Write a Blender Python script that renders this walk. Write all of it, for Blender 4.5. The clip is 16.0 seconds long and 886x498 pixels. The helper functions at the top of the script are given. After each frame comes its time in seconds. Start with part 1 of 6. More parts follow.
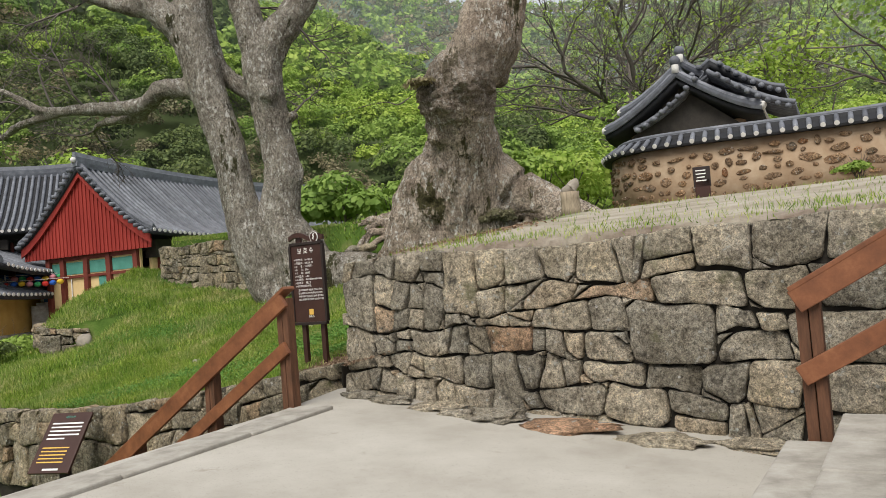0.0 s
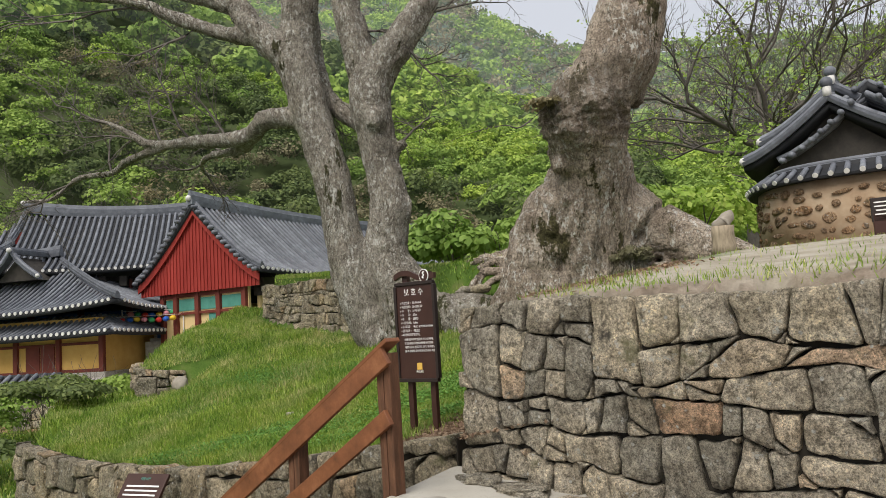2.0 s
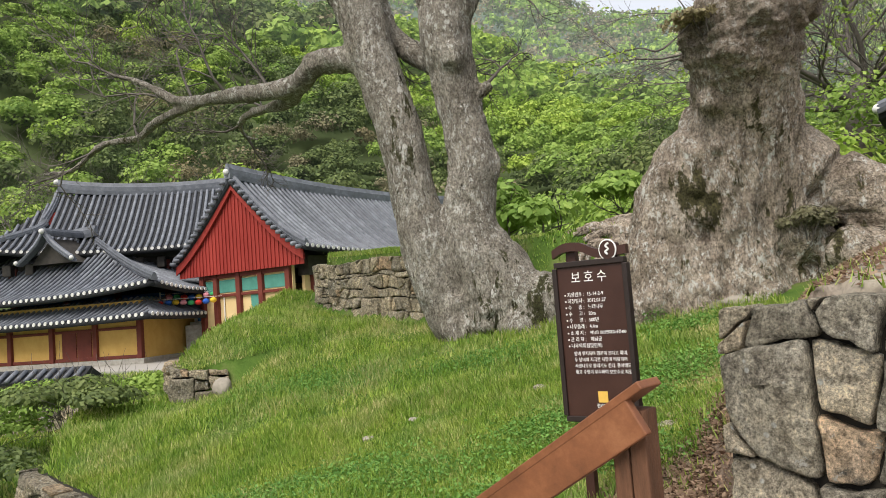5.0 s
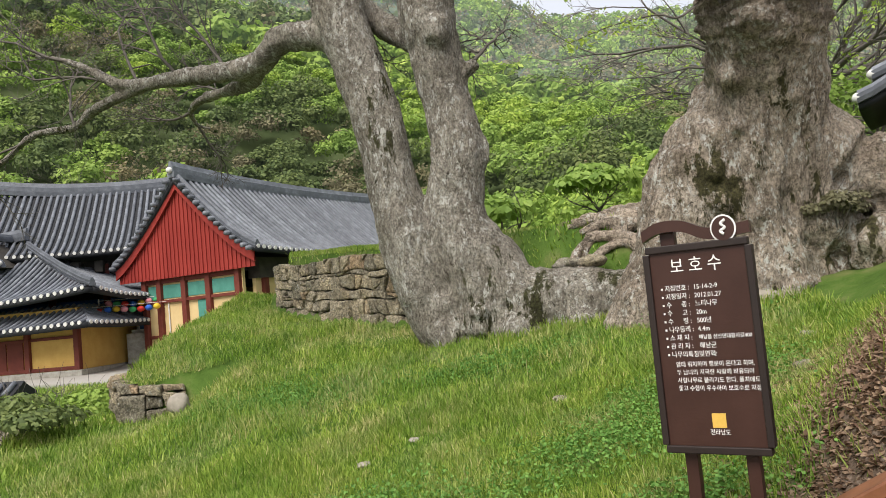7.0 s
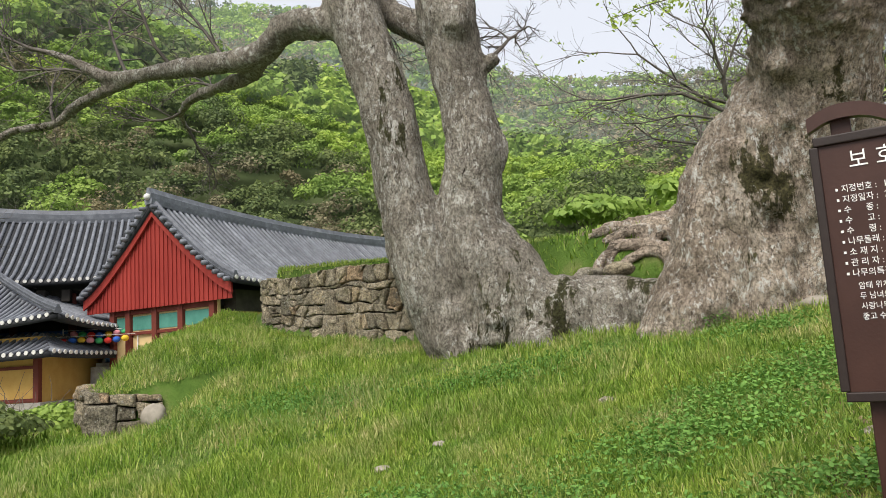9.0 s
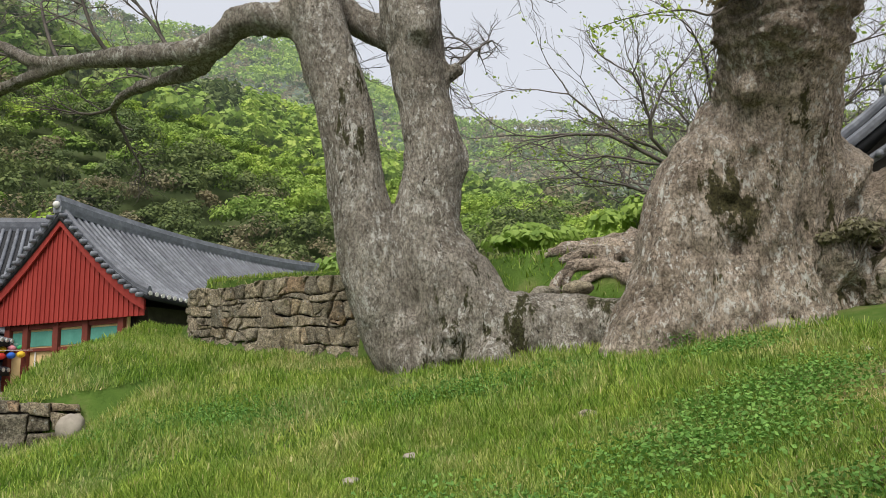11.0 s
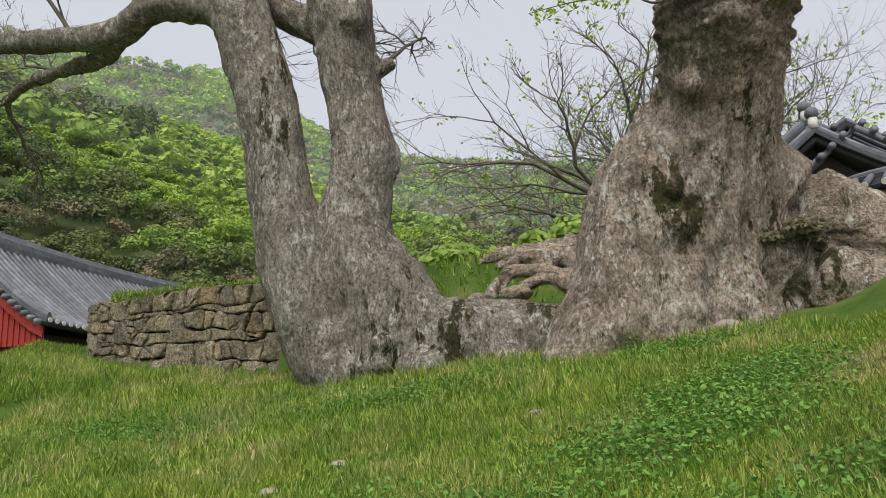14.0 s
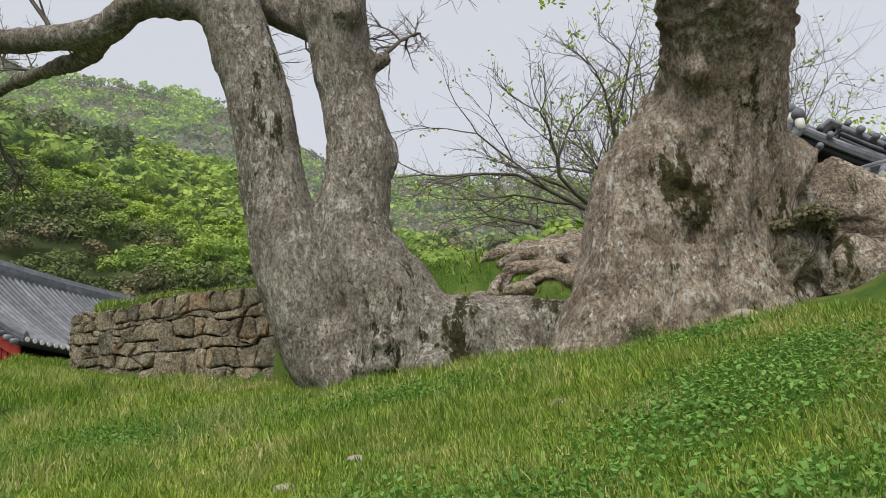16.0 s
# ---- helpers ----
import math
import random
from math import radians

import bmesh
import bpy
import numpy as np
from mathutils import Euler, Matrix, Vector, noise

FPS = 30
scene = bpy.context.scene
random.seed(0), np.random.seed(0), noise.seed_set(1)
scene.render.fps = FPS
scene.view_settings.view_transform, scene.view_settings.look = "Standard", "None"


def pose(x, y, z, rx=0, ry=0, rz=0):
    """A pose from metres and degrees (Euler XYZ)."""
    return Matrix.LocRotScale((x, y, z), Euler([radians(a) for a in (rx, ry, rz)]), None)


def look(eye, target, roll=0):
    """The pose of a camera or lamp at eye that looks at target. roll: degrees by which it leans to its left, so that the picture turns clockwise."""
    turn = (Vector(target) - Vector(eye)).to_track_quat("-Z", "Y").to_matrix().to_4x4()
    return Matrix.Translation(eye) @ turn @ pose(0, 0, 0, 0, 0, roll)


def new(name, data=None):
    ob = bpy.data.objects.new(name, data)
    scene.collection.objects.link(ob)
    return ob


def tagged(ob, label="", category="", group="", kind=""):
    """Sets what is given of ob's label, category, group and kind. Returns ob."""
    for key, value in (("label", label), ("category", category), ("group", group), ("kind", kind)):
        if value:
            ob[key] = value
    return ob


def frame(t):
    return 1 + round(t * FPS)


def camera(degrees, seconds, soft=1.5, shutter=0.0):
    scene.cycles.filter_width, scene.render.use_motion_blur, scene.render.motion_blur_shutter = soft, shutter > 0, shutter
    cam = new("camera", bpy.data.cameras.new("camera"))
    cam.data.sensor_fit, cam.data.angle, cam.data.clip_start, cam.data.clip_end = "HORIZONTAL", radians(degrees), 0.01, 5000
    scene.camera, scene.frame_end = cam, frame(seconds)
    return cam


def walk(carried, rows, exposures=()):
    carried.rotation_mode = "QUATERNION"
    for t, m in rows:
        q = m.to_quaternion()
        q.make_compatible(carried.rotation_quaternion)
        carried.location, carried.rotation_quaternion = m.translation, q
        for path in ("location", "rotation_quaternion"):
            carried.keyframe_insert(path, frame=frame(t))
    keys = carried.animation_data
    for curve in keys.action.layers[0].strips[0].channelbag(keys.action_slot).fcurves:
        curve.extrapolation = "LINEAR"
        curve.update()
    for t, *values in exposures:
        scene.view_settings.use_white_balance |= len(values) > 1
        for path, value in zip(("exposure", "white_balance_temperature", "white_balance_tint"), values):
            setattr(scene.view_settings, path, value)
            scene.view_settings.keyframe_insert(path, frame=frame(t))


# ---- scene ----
cam = camera(60.9, 16.0, 0.7)
METRES, EYE, TILT, LEAN, TURN = 10.0, 1.5, 0.0, 0.0, 0.0
ROWS = [
    (0.0, 0.0, 0.0, 0.0, 0.17, 2.06, 4.75),
    (0.5, -0.0111, 0.0388, 0.0032, 2.15, 3.17, 5.51),
    (1.0, -0.0206, 0.0799, 0.0091, 3.67, 4.38, 5.16),
    (1.5, -0.0219, 0.1266, 0.0111, 5.59, 5.05, 4.2),
    (2.0, -0.0339, 0.1726, 0.0102, 8.09, 5.75, 3.61),
    (2.5, -0.0436, 0.2241, 0.0094, 10.51, 6.25, 3.63),
    (3.0, -0.0692, 0.2738, 0.0076, 11.63, 5.78, 4.67),
    (3.5, -0.1007, 0.325, 0.0093, 12.13, 5.45, 4.98),
    (4.0, -0.1302, 0.3766, 0.0225, 12.4, 5.0, 4.89),
    (6.5, -0.2358, 0.5443, 0.0413, 7.14, 3.42, 4.41),
    (7.0, -0.2586, 0.5693, 0.0409, 6.75, 3.86, 5.36),
    (7.5, -0.2822, 0.5895, 0.0393, 6.39, 4.73, 5.33),
    (8.0, -0.2968, 0.618, 0.0212, 5.85, 6.15, 4.78),
    (10.5, -0.3801, 0.6984, -0.0439, 0.04, 9.21, 2.12),
    (11.0, -0.3876, 0.7065, -0.0405, -2.34, 10.15, 1.91),
    (11.5, -0.3815, 0.7136, -0.0368, -3.62, 11.42, 2.25),
    (12.0, -0.3771, 0.7227, -0.0399, -4.54, 12.43, 2.43),
    (12.5, -0.3853, 0.7327, -0.0516, -5.68, 12.91, 2.64),
    (13.0, -0.3972, 0.7463, -0.0616, -6.38, 12.74, 2.41),
    (13.5, -0.3937, 0.7678, -0.062, -7.01, 12.54, 2.26),
    (14.0, -0.395, 0.7812, -0.0687, -8.22, 12.66, 2.72),
    (14.5, -0.406, 0.7886, -0.0784, -8.99, 13.24, 2.88),
    (15.0, -0.4104, 0.7934, -0.0781, -8.84, 13.57, 3.01),
    (15.5, -0.4089, 0.8043, -0.0786, -8.63, 13.7, 3.55),
    (16.0, -0.4172, 0.8175, -0.0855, -9.52, 13.91, 4.06),
]
walk(cam, [(t, pose(0, 0, EYE, TILT, LEAN, TURN) @ pose(METRES * x, METRES * y, METRES * z, 90 + pitch, roll, yaw)) for t, x, y, z, yaw, pitch, roll in ROWS],
     ((0.0, 0.05), (2.3, 0.06), (3.7, 0.38), (7.0, 0.42), (8.0, 0.42), (11.0, 0.17), (13.0, 0.03), (16.0, 0.03)))


# ---- light ----
SUN_EL, SUN_AZ = radians(52), radians(200)
world = bpy.data.worlds.new("overcast_sky")
scene.world = world
world.use_nodes = True
wn, wl = world.node_tree.nodes, world.node_tree.links
sky = wn.new("ShaderNodeTexSky")
sky.sky_type, sky.sun_disc, sky.sun_elevation, sky.sun_rotation = "NISHITA", False, SUN_EL, SUN_AZ
sky.air_density, sky.dust_density = 1.0, 4.0
skymix = wn.new("ShaderNodeMix")
skymix.data_type = "RGBA"
skymix.inputs["Factor"].default_value = 0.8
wl.new(sky.outputs[0], skymix.inputs["A"])
skymix.inputs["B"].default_value = (6.8, 6.95, 7.4, 1)
wl.new(skymix.outputs["Result"], wn["Background"].inputs["Color"])
wn["Background"].inputs["Strength"].default_value = 0.112
sun_data = bpy.data.lights.new("sun", "SUN")
sun_data.energy, sun_data.angle, sun_data.color = 3.2, radians(40), (1.0, 0.95, 0.87)
sun = new("sun", sun_data)
sun.matrix_world = look((0, 0, 0), (-math.sin(SUN_AZ) * math.cos(SUN_EL), -math.cos(SUN_AZ) * math.cos(SUN_EL), -math.sin(SUN_EL)))
sun.location = (0, -20, 60)


# ---- small helpers ----
def smooth(a, b, v):
    k = min(1.0, max(0.0, (v - a) / (b - a)))
    return k * k * (3 - 2 * k)


def mix(a, b, k):
    return a + (b - a) * k


def obj(name, bm, mat, parent=None, label="", shade=False):
    me = bpy.data.meshes.new(name)
    bm.to_mesh(me)
    bm.free()
    if shade:
        me.shade_smooth()
    me.materials.append(mat)
    ob = new(name, me)
    if parent:
        ob.parent = parent
    if label:
        ob["label"] = label
    return ob


def part(name, bm, mat, parent, label="", shade=False):
    return obj(name, bm, mat, parent, label, shade)


def sheet(name, verts, faces, mat, parent=None, shade=True):
    me = bpy.data.meshes.new(name)
    me.from_pydata(verts, [], faces)
    if shade:
        me.shade_smooth()
    me.materials.append(mat)
    ob = new(name, me)
    if parent:
        ob.parent = parent
    return ob


def thing(name, label, category, group="", at=(0, 0, 0), kind=""):
    ob = new(name)
    ob.location = at
    return tagged(ob, label, category, group, kind)


def add_box(bm, cx, cy, cz, sx, sy, sz, m=None, bevel=0.0):
    g = bmesh.ops.create_cube(bm, size=1)
    vs = g["verts"]
    for v in vs:
        v.co = Vector((cx + v.co.x * sx, cy + v.co.y * sy, cz + v.co.z * sz))
    if bevel:
        es = list({e for v in vs for e in v.link_edges})
        r = bmesh.ops.bevel(bm, geom=es, offset=bevel, segments=2, affect="EDGES", profile=0.5)
        vs = list({v for f in r["faces"] for v in f.verts} | {v for v in vs if v.is_valid})
    if m is not None:
        bmesh.ops.transform(bm, matrix=m, verts=vs)
    return vs


def box(cx, cy, cz, sx, sy, sz, m=None, bevel=0.0):
    bm = bmesh.new()
    add_box(bm, cx, cy, cz, sx, sy, sz, m, bevel)
    return bm


def beam(p, q, w, h, bevel=0.006, up=(0, 0, 1)):
    """A bar of w by h from p to q."""
    p, q = Vector(p), Vector(q)
    d = (q - p)
    x = d.normalized()
    y = Vector(up).cross(x).normalized()
    z = x.cross(y)
    m = Matrix((x, y, z)).transposed().to_4x4()
    m.translation = (p + q) / 2
    return box(0, 0, 0, d.length, w, h, m, bevel)


def add_tube(bm, pts, radii, sides=10, flat=1.0, wob=0.0, cap=True):
    """A tube along pts; wob makes the section uneven."""
    pts = [Vector(p) for p in pts]
    rings = []
    for i, p in enumerate(pts):
        d = (pts[min(i + 1, len(pts) - 1)] - pts[max(i - 1, 0)]).normalized()
        a = d.orthogonal() if abs(d.z) > 0.95 else d.cross(Vector((0, 0, 1)))
        a = (Vector((1, 0, 0)) - d * d.x) if abs(d.z) > 0.6 else a
        a.normalize()
        b = d.cross(a)
        ring = []
        for k in range(sides):
            t = 2 * math.pi * k / sides
            off = a * math.cos(t) + b * math.sin(t) * flat
            r = radii[i]
            if wob:
                r *= 1 + wob * noise.noise((p + off * r) * 1.3 / max(0.2, r))
            ring.append(bm.verts.new(p + off * r))
        rings.append(ring)
    for r0, r1 in zip(rings, rings[1:]):
        for k in range(sides):
            bm.faces.new((r0[k], r0[(k + 1) % sides], r1[(k + 1) % sides], r1[k]))
    if cap:
        bm.faces.new(rings[0][::-1])
        bm.faces.new(rings[-1])


def bend(pts, n):
    """Points along a smooth curve through pts, n per stretch."""
    pts = [np.array(p, float) for p in pts]
    ext = [2 * pts[0] - pts[1]] + pts + [2 * pts[-1] - pts[-2]]
    out = []
    for i in range(1, len(ext) - 2):
        p0, p1, p2, p3 = ext[i - 1:i + 3]
        for k in range(n):
            t = k / n
            out.append(tuple(0.5 * (2 * p1 + (p2 - p0) * t + (2 * p0 - 5 * p1 + 4 * p2 - p3) * t * t + (3 * p1 - p0 - 3 * p2 + p3) * t ** 3)))
    return out + [tuple(pts[-1])]


# ---- materials ----
class Mat:
    """A node material under construction."""

    def __init__(self, name, rough=0.8, spec=0.3):
        self.m = bpy.data.materials.new(name)
        self.m.use_nodes = True
        self.n, self.l = self.m.node_tree.nodes, self.m.node_tree.links
        self.b = self.n["Principled BSDF"]
        self.b.inputs["Roughness"].default_value = rough
        self.b.inputs["Specular IOR Level"].default_value = spec
        self.co = self.n.new("ShaderNodeTexCoord").outputs["Object"]

    def space(self, scale):
        k = self.n.new("ShaderNodeMapping")
        k.inputs["Scale"].default_value = scale
        self.l.new(self.co, k.inputs[0])
        return k.outputs[0]

    def noise(self, scale, detail=4, stretch=None, rough=0.55, distort=0.0):
        k = self.n.new("ShaderNodeTexNoise")
        k.inputs["Scale"].default_value, k.inputs["Detail"].default_value = scale, detail
        k.inputs["Roughness"].default_value, k.inputs["Distortion"].default_value = rough, distort
        self.l.new(self.space(stretch) if stretch else self.co, k.inputs["Vector"])
        return k.outputs["Fac"]

    def cells(self, scale, stretch=None, feature="F1"):
        k = self.n.new("ShaderNodeTexVoronoi")
        k.feature = feature
        k.inputs["Scale"].default_value = scale
        self.l.new(self.space(stretch) if stretch else self.co, k.inputs["Vector"])
        return k.outputs["Distance"]

    def ramp(self, fac, stops):
        k = self.n.new("ShaderNodeValToRGB")
        e = k.color_ramp.elements
        while len(e) < len(stops):
            e.new(0.5)
        for s, (p, c) in zip(e, stops):
            s.position = p
            s.color = (*c, 1) if len(c) == 3 else c
        self.l.new(fac, k.inputs[0])
        return k.outputs[0]

    def blend(self, fac, a, b, mode="MIX"):
        k = self.n.new("ShaderNodeMix")
        k.data_type, k.blend_type = "RGBA", mode
        for s, v in (("Factor", fac), ("A", a), ("B", b)):
            if isinstance(v, (int, float)):
                k.inputs[s].default_value = v
            elif isinstance(v, tuple):
                k.inputs[s].default_value = (*v, 1)
            else:
                self.l.new(v, k.inputs[s])
        return k.outputs["Result"]

    def step(self, fac, lo, hi):
        k = self.n.new("ShaderNodeMapRange")
        k.inputs["From Min"].default_value, k.inputs["From Max"].default_value = lo, hi
        self.l.new(fac, k.inputs["Value"])
        return k.outputs["Result"]

    def band(self, fac, c, w):
        """1 where fac is near c, 0 elsewhere: thin wandering lines."""
        return self.ramp(fac, [(c - w, (0, 0, 0)), (c, (1, 1, 1)), (c + w, (0, 0, 0))])

    def each(self, island=False):
        return self.n.new("ShaderNodeNewGeometry").outputs["Random Per Island"] if island else self.n.new("ShaderNodeObjectInfo").outputs["Random"]

    def where(self):
        return self.n.new("ShaderNodeNewGeometry").outputs["Position"]

    def normal_z(self):
        k = self.n.new("ShaderNodeSeparateXYZ")
        self.l.new(self.n.new("ShaderNodeNewGeometry").outputs["Normal"], k.inputs[0])
        return k.outputs[2]

    def colour(self, c):
        if isinstance(c, tuple):
            self.b.inputs["Base Color"].default_value = (*c, 1)
        else:
            self.l.new(c, self.b.inputs["Base Color"])
        return self

    def bump(self, h, strength=0.5, dist=0.02):
        k = self.n.new("ShaderNodeBump")
        k.inputs["Strength"].default_value, k.inputs["Distance"].default_value = strength, dist
        self.l.new(h, k.inputs["Height"])
        if self.b.inputs["Normal"].is_linked:
            self.l.new(self.b.inputs["Normal"].links[0].from_socket, k.inputs["Normal"])
        self.l.new(k.outputs[0], self.b.inputs["Normal"])
        return self


def stone_material(name, dark, mid, light, warm, moss, mossy=0.6):
    k = Mat(name, 0.93, 0.2)
    k.co = k.where()
    base = k.ramp(k.noise(5, 9, rough=0.74), [(0.3, dark), (0.5, mid), (0.7, light)])
    base = k.blend(0.8, base, k.ramp(k.noise(1.3, 4), [(0.36, (0.66, 0.65, 0.62)), (0.5, (1, 1, 1)), (0.64, (1.2, 1.17, 1.1))]), "MULTIPLY")
    tint = k.ramp(k.each(), [(0.0, (0.66, 0.67, 0.66)), (0.3, (0.9, 0.9, 0.88)), (0.6, (1.04, 1.02, 0.98)), (0.86, (1.16, 1.12, 1.03)), (0.93, (1.1, 1.0, 0.88)), (1.0, warm)])
    c = k.blend(1.0, base, tint, "MULTIPLY")
    c = k.blend(0.85, c, k.ramp(k.noise(75, 4, rough=0.8), [(0.36, (0.3, 0.29, 0.28)), (0.5, (1, 1, 1)), (0.64, (1.55, 1.55, 1.52))]), "MULTIPLY")
    c = k.blend(0.9, c, k.ramp(k.noise(24, 6, rough=0.72), [(0.39, (0.45, 0.44, 0.42)), (0.5, (1, 1, 1)), (0.62, (1.42, 1.41, 1.36))]), "MULTIPLY")
    c = k.blend(k.step(k.noise(1.7, 7, rough=0.7), mossy, mossy + 0.1), c, moss)
    c = k.blend(k.step(k.noise(3.3, 9, rough=0.78), 0.56, 0.66), c, k.ramp(k.noise(40, 4), [(0.35, (0.06, 0.055, 0.045)), (0.65, (0.15, 0.135, 0.11))]))
    c = k.blend(k.step(k.noise(9, 9, rough=0.8), 0.59, 0.64), c, (0.55, 0.54, 0.49))
    c = k.blend(k.step(k.cells(9), 0.15, 0.1), c, k.ramp(k.noise(50, 3), [(0.4, (0.36, 0.35, 0.31)), (0.6, (0.64, 0.63, 0.58))]))
    k.colour(c)
    k.bump(k.noise(80, 5, rough=0.75), 1.0, 0.014)
    k.bump(k.noise(14, 9, rough=0.74), 1.0, 0.09)
    return k.m


M_STONE = stone_material("granite_rubble", (0.235, 0.205, 0.163), (0.45, 0.405, 0.335), (0.64, 0.595, 0.51), (1.35, 0.95, 0.75), (0.19, 0.185, 0.1))
M_STONE2 = stone_material("old_wall_stone", (0.2, 0.172, 0.128), (0.37, 0.325, 0.25), (0.54, 0.485, 0.39), (1.15, 0.95, 0.8), (0.13, 0.13, 0.06))


def shine_through(k, share):
    """Lets part of the light pass through thin leaves."""
    t = k.n.new("ShaderNodeBsdfTranslucent")
    m = k.n.new("ShaderNodeMixShader")
    m.inputs[0].default_value = share
    src = k.b.inputs["Base Color"].links[0].from_socket
    k.l.new(src, t.inputs["Color"])
    out = k.n["Material Output"]
    k.l.new(k.b.outputs[0], m.inputs[1])
    k.l.new(t.outputs[0], m.inputs[2])
    k.l.new(m.outputs[0], out.inputs["Surface"])


def simple(name, stops, scale=6, rough=0.8, bump=0.2, stretch=None, spec=0.3, fine=60):
    k = Mat(name, rough, spec)
    k.colour(k.ramp(k.noise(scale, 6, stretch, 0.65), stops))
    k.bump(k.noise(fine, 4, stretch), bump, 0.01)
    return k.m


# near-black, so shade in joints and gaps is put into the colour
M_SHADE = simple("wall_core_shade", [(0.3, (0.012, 0.01, 0.008)), (0.7, (0.035, 0.03, 0.022))], 8)
M_CONC = Mat("worn_concrete", 0.85, 0.25)
_c = M_CONC.ramp(M_CONC.noise(1.1, 7, rough=0.62), [(0.28, (0.31, 0.288, 0.245)), (0.5, (0.4, 0.377, 0.33)), (0.72, (0.47, 0.447, 0.397))])
_c = M_CONC.blend(M_CONC.step(M_CONC.noise(90, 3), 0.6, 0.72), _c, (0.26, 0.245, 0.215))
_c = M_CONC.blend(M_CONC.step(M_CONC.noise(2.3, 9, rough=0.75), 0.6, 0.7), _c, (0.3, 0.275, 0.23))
M_CONC.colour(_c).bump(M_CONC.noise(70, 5), 0.25, 0.006)
M_CONC = M_CONC.m
M_SLAB = simple("granite_slab", [(0.25, (0.22, 0.205, 0.175)), (0.5, (0.34, 0.32, 0.28)), (0.75, (0.44, 0.42, 0.375))], 5, 0.9, 0.35)
M_RAIL = Mat("stained_timber", 0.5, 0.4)
_c = M_RAIL.ramp(M_RAIL.noise(5, 6, (1, 1, 1), 0.7), [(0.25, (0.09, 0.032, 0.014)), (0.55, (0.2, 0.075, 0.032)), (0.8, (0.31, 0.135, 0.062))])
M_RAIL.colour(_c).bump(M_RAIL.noise(70, 5), 0.2, 0.004)
M_RAIL = M_RAIL.m
M_POST = simple("weathered_timber_post", [(0.25, (0.05, 0.026, 0.014)), (0.55, (0.12, 0.055, 0.03)), (0.8, (0.2, 0.1, 0.055))], 7, 0.7, 0.4, (3, 3, 0.5))
M_SIGN = simple("dark_brown_sign_paint", [(0.2, (0.034, 0.014, 0.010)), (0.8, (0.062, 0.028, 0.021))], 3, 0.42, 0.08)
M_SIGN_EDGE = simple("black_brown_frame", [(0.2, (0.016, 0.011, 0.010)), (0.8, (0.032, 0.021, 0.018))], 5, 0.5, 0.1)
M_WHITE = simple("white_lettering", [(0.2, (0.74, 0.73, 0.7)), (0.8, (0.82, 0.81, 0.79))], 30, 0.6, 0.02)
M_GOLD = simple("yellow_emblem", [(0.2, (0.62, 0.38, 0.07)), (0.8, (0.72, 0.46, 0.1))], 20, 0.6, 0.02)
M_RED = Mat("dancheong_red_boards", 0.62, 0.3)
_c = M_RED.ramp(M_RED.noise(0.9, 6, (1, 1, 0.3)), [(0.25, (0.22, 0.022, 0.017)), (0.75, (0.34, 0.045, 0.034))])
M_RED.colour(_c).bump(M_RED.noise(15, 4), 0.15, 0.01)
M_RED = M_RED.m
M_DRED = simple("dark_red_column", [(0.25, (0.10, 0.022, 0.015)), (0.75, (0.17, 0.04, 0.027))], 2, 0.6, 0.1)
M_OCHRE = simple("ochre_plaster", [(0.25, (0.56, 0.40, 0.19)), (0.75, (0.68, 0.52, 0.27))], 1.4, 0.85, 0.1)
M_YEL = simple("yellow_panel", [(0.25, (0.50, 0.30, 0.075)), (0.75, (0.64, 0.42, 0.13))], 1.6, 0.75, 0.1)
M_TEAL = simple("teal_paint", [(0.25, (0.05, 0.19, 0.15)), (0.75, (0.10, 0.3, 0.24))], 2, 0.6, 0.1)
M_BLUE = simple("blue_cloth", [(0.25, (0.02, 0.08, 0.22)), (0.75, (0.04, 0.14, 0.34))], 1, 0.7, 0.1)
M_TIMBER = simple("dark_bracket_timber", [(0.25, (0.022, 0.02, 0.018)), (0.75, (0.07, 0.06, 0.05))], 3, 0.7, 0.2)
M_TILE = Mat("grey_clay_roof_tile", 0.55, 0.35)
_c = M_TILE.ramp(M_TILE.noise(2.5, 7, rough=0.7), [(0.25, (0.07, 0.075, 0.088)), (0.55, (0.145, 0.155, 0.178)), (0.8, (0.25, 0.262, 0.29))])
_c = M_TILE.blend(1.0, _c, M_TILE.ramp(M_TILE.each(), [(0, (0.75, 0.75, 0.76)), (1, (1.25, 1.25, 1.24))]), "MULTIPLY")
M_TILE.colour(_c).bump(M_TILE.noise(20, 4), 0.3, 0.02)
M_TILE = M_TILE.m
# tile beds darkened to near-black: painted shade between the tile courses
M_TILE_BED = simple("shaded_tile_trough", [(0.25, (0.01, 0.011, 0.013)), (0.75, (0.026, 0.027, 0.031))], 3, 0.7, 0.3)
M_LIME = simple("lime_mortar", [(0.25, (0.5, 0.49, 0.46)), (0.75, (0.72, 0.71, 0.68))], 6, 0.9, 0.2)
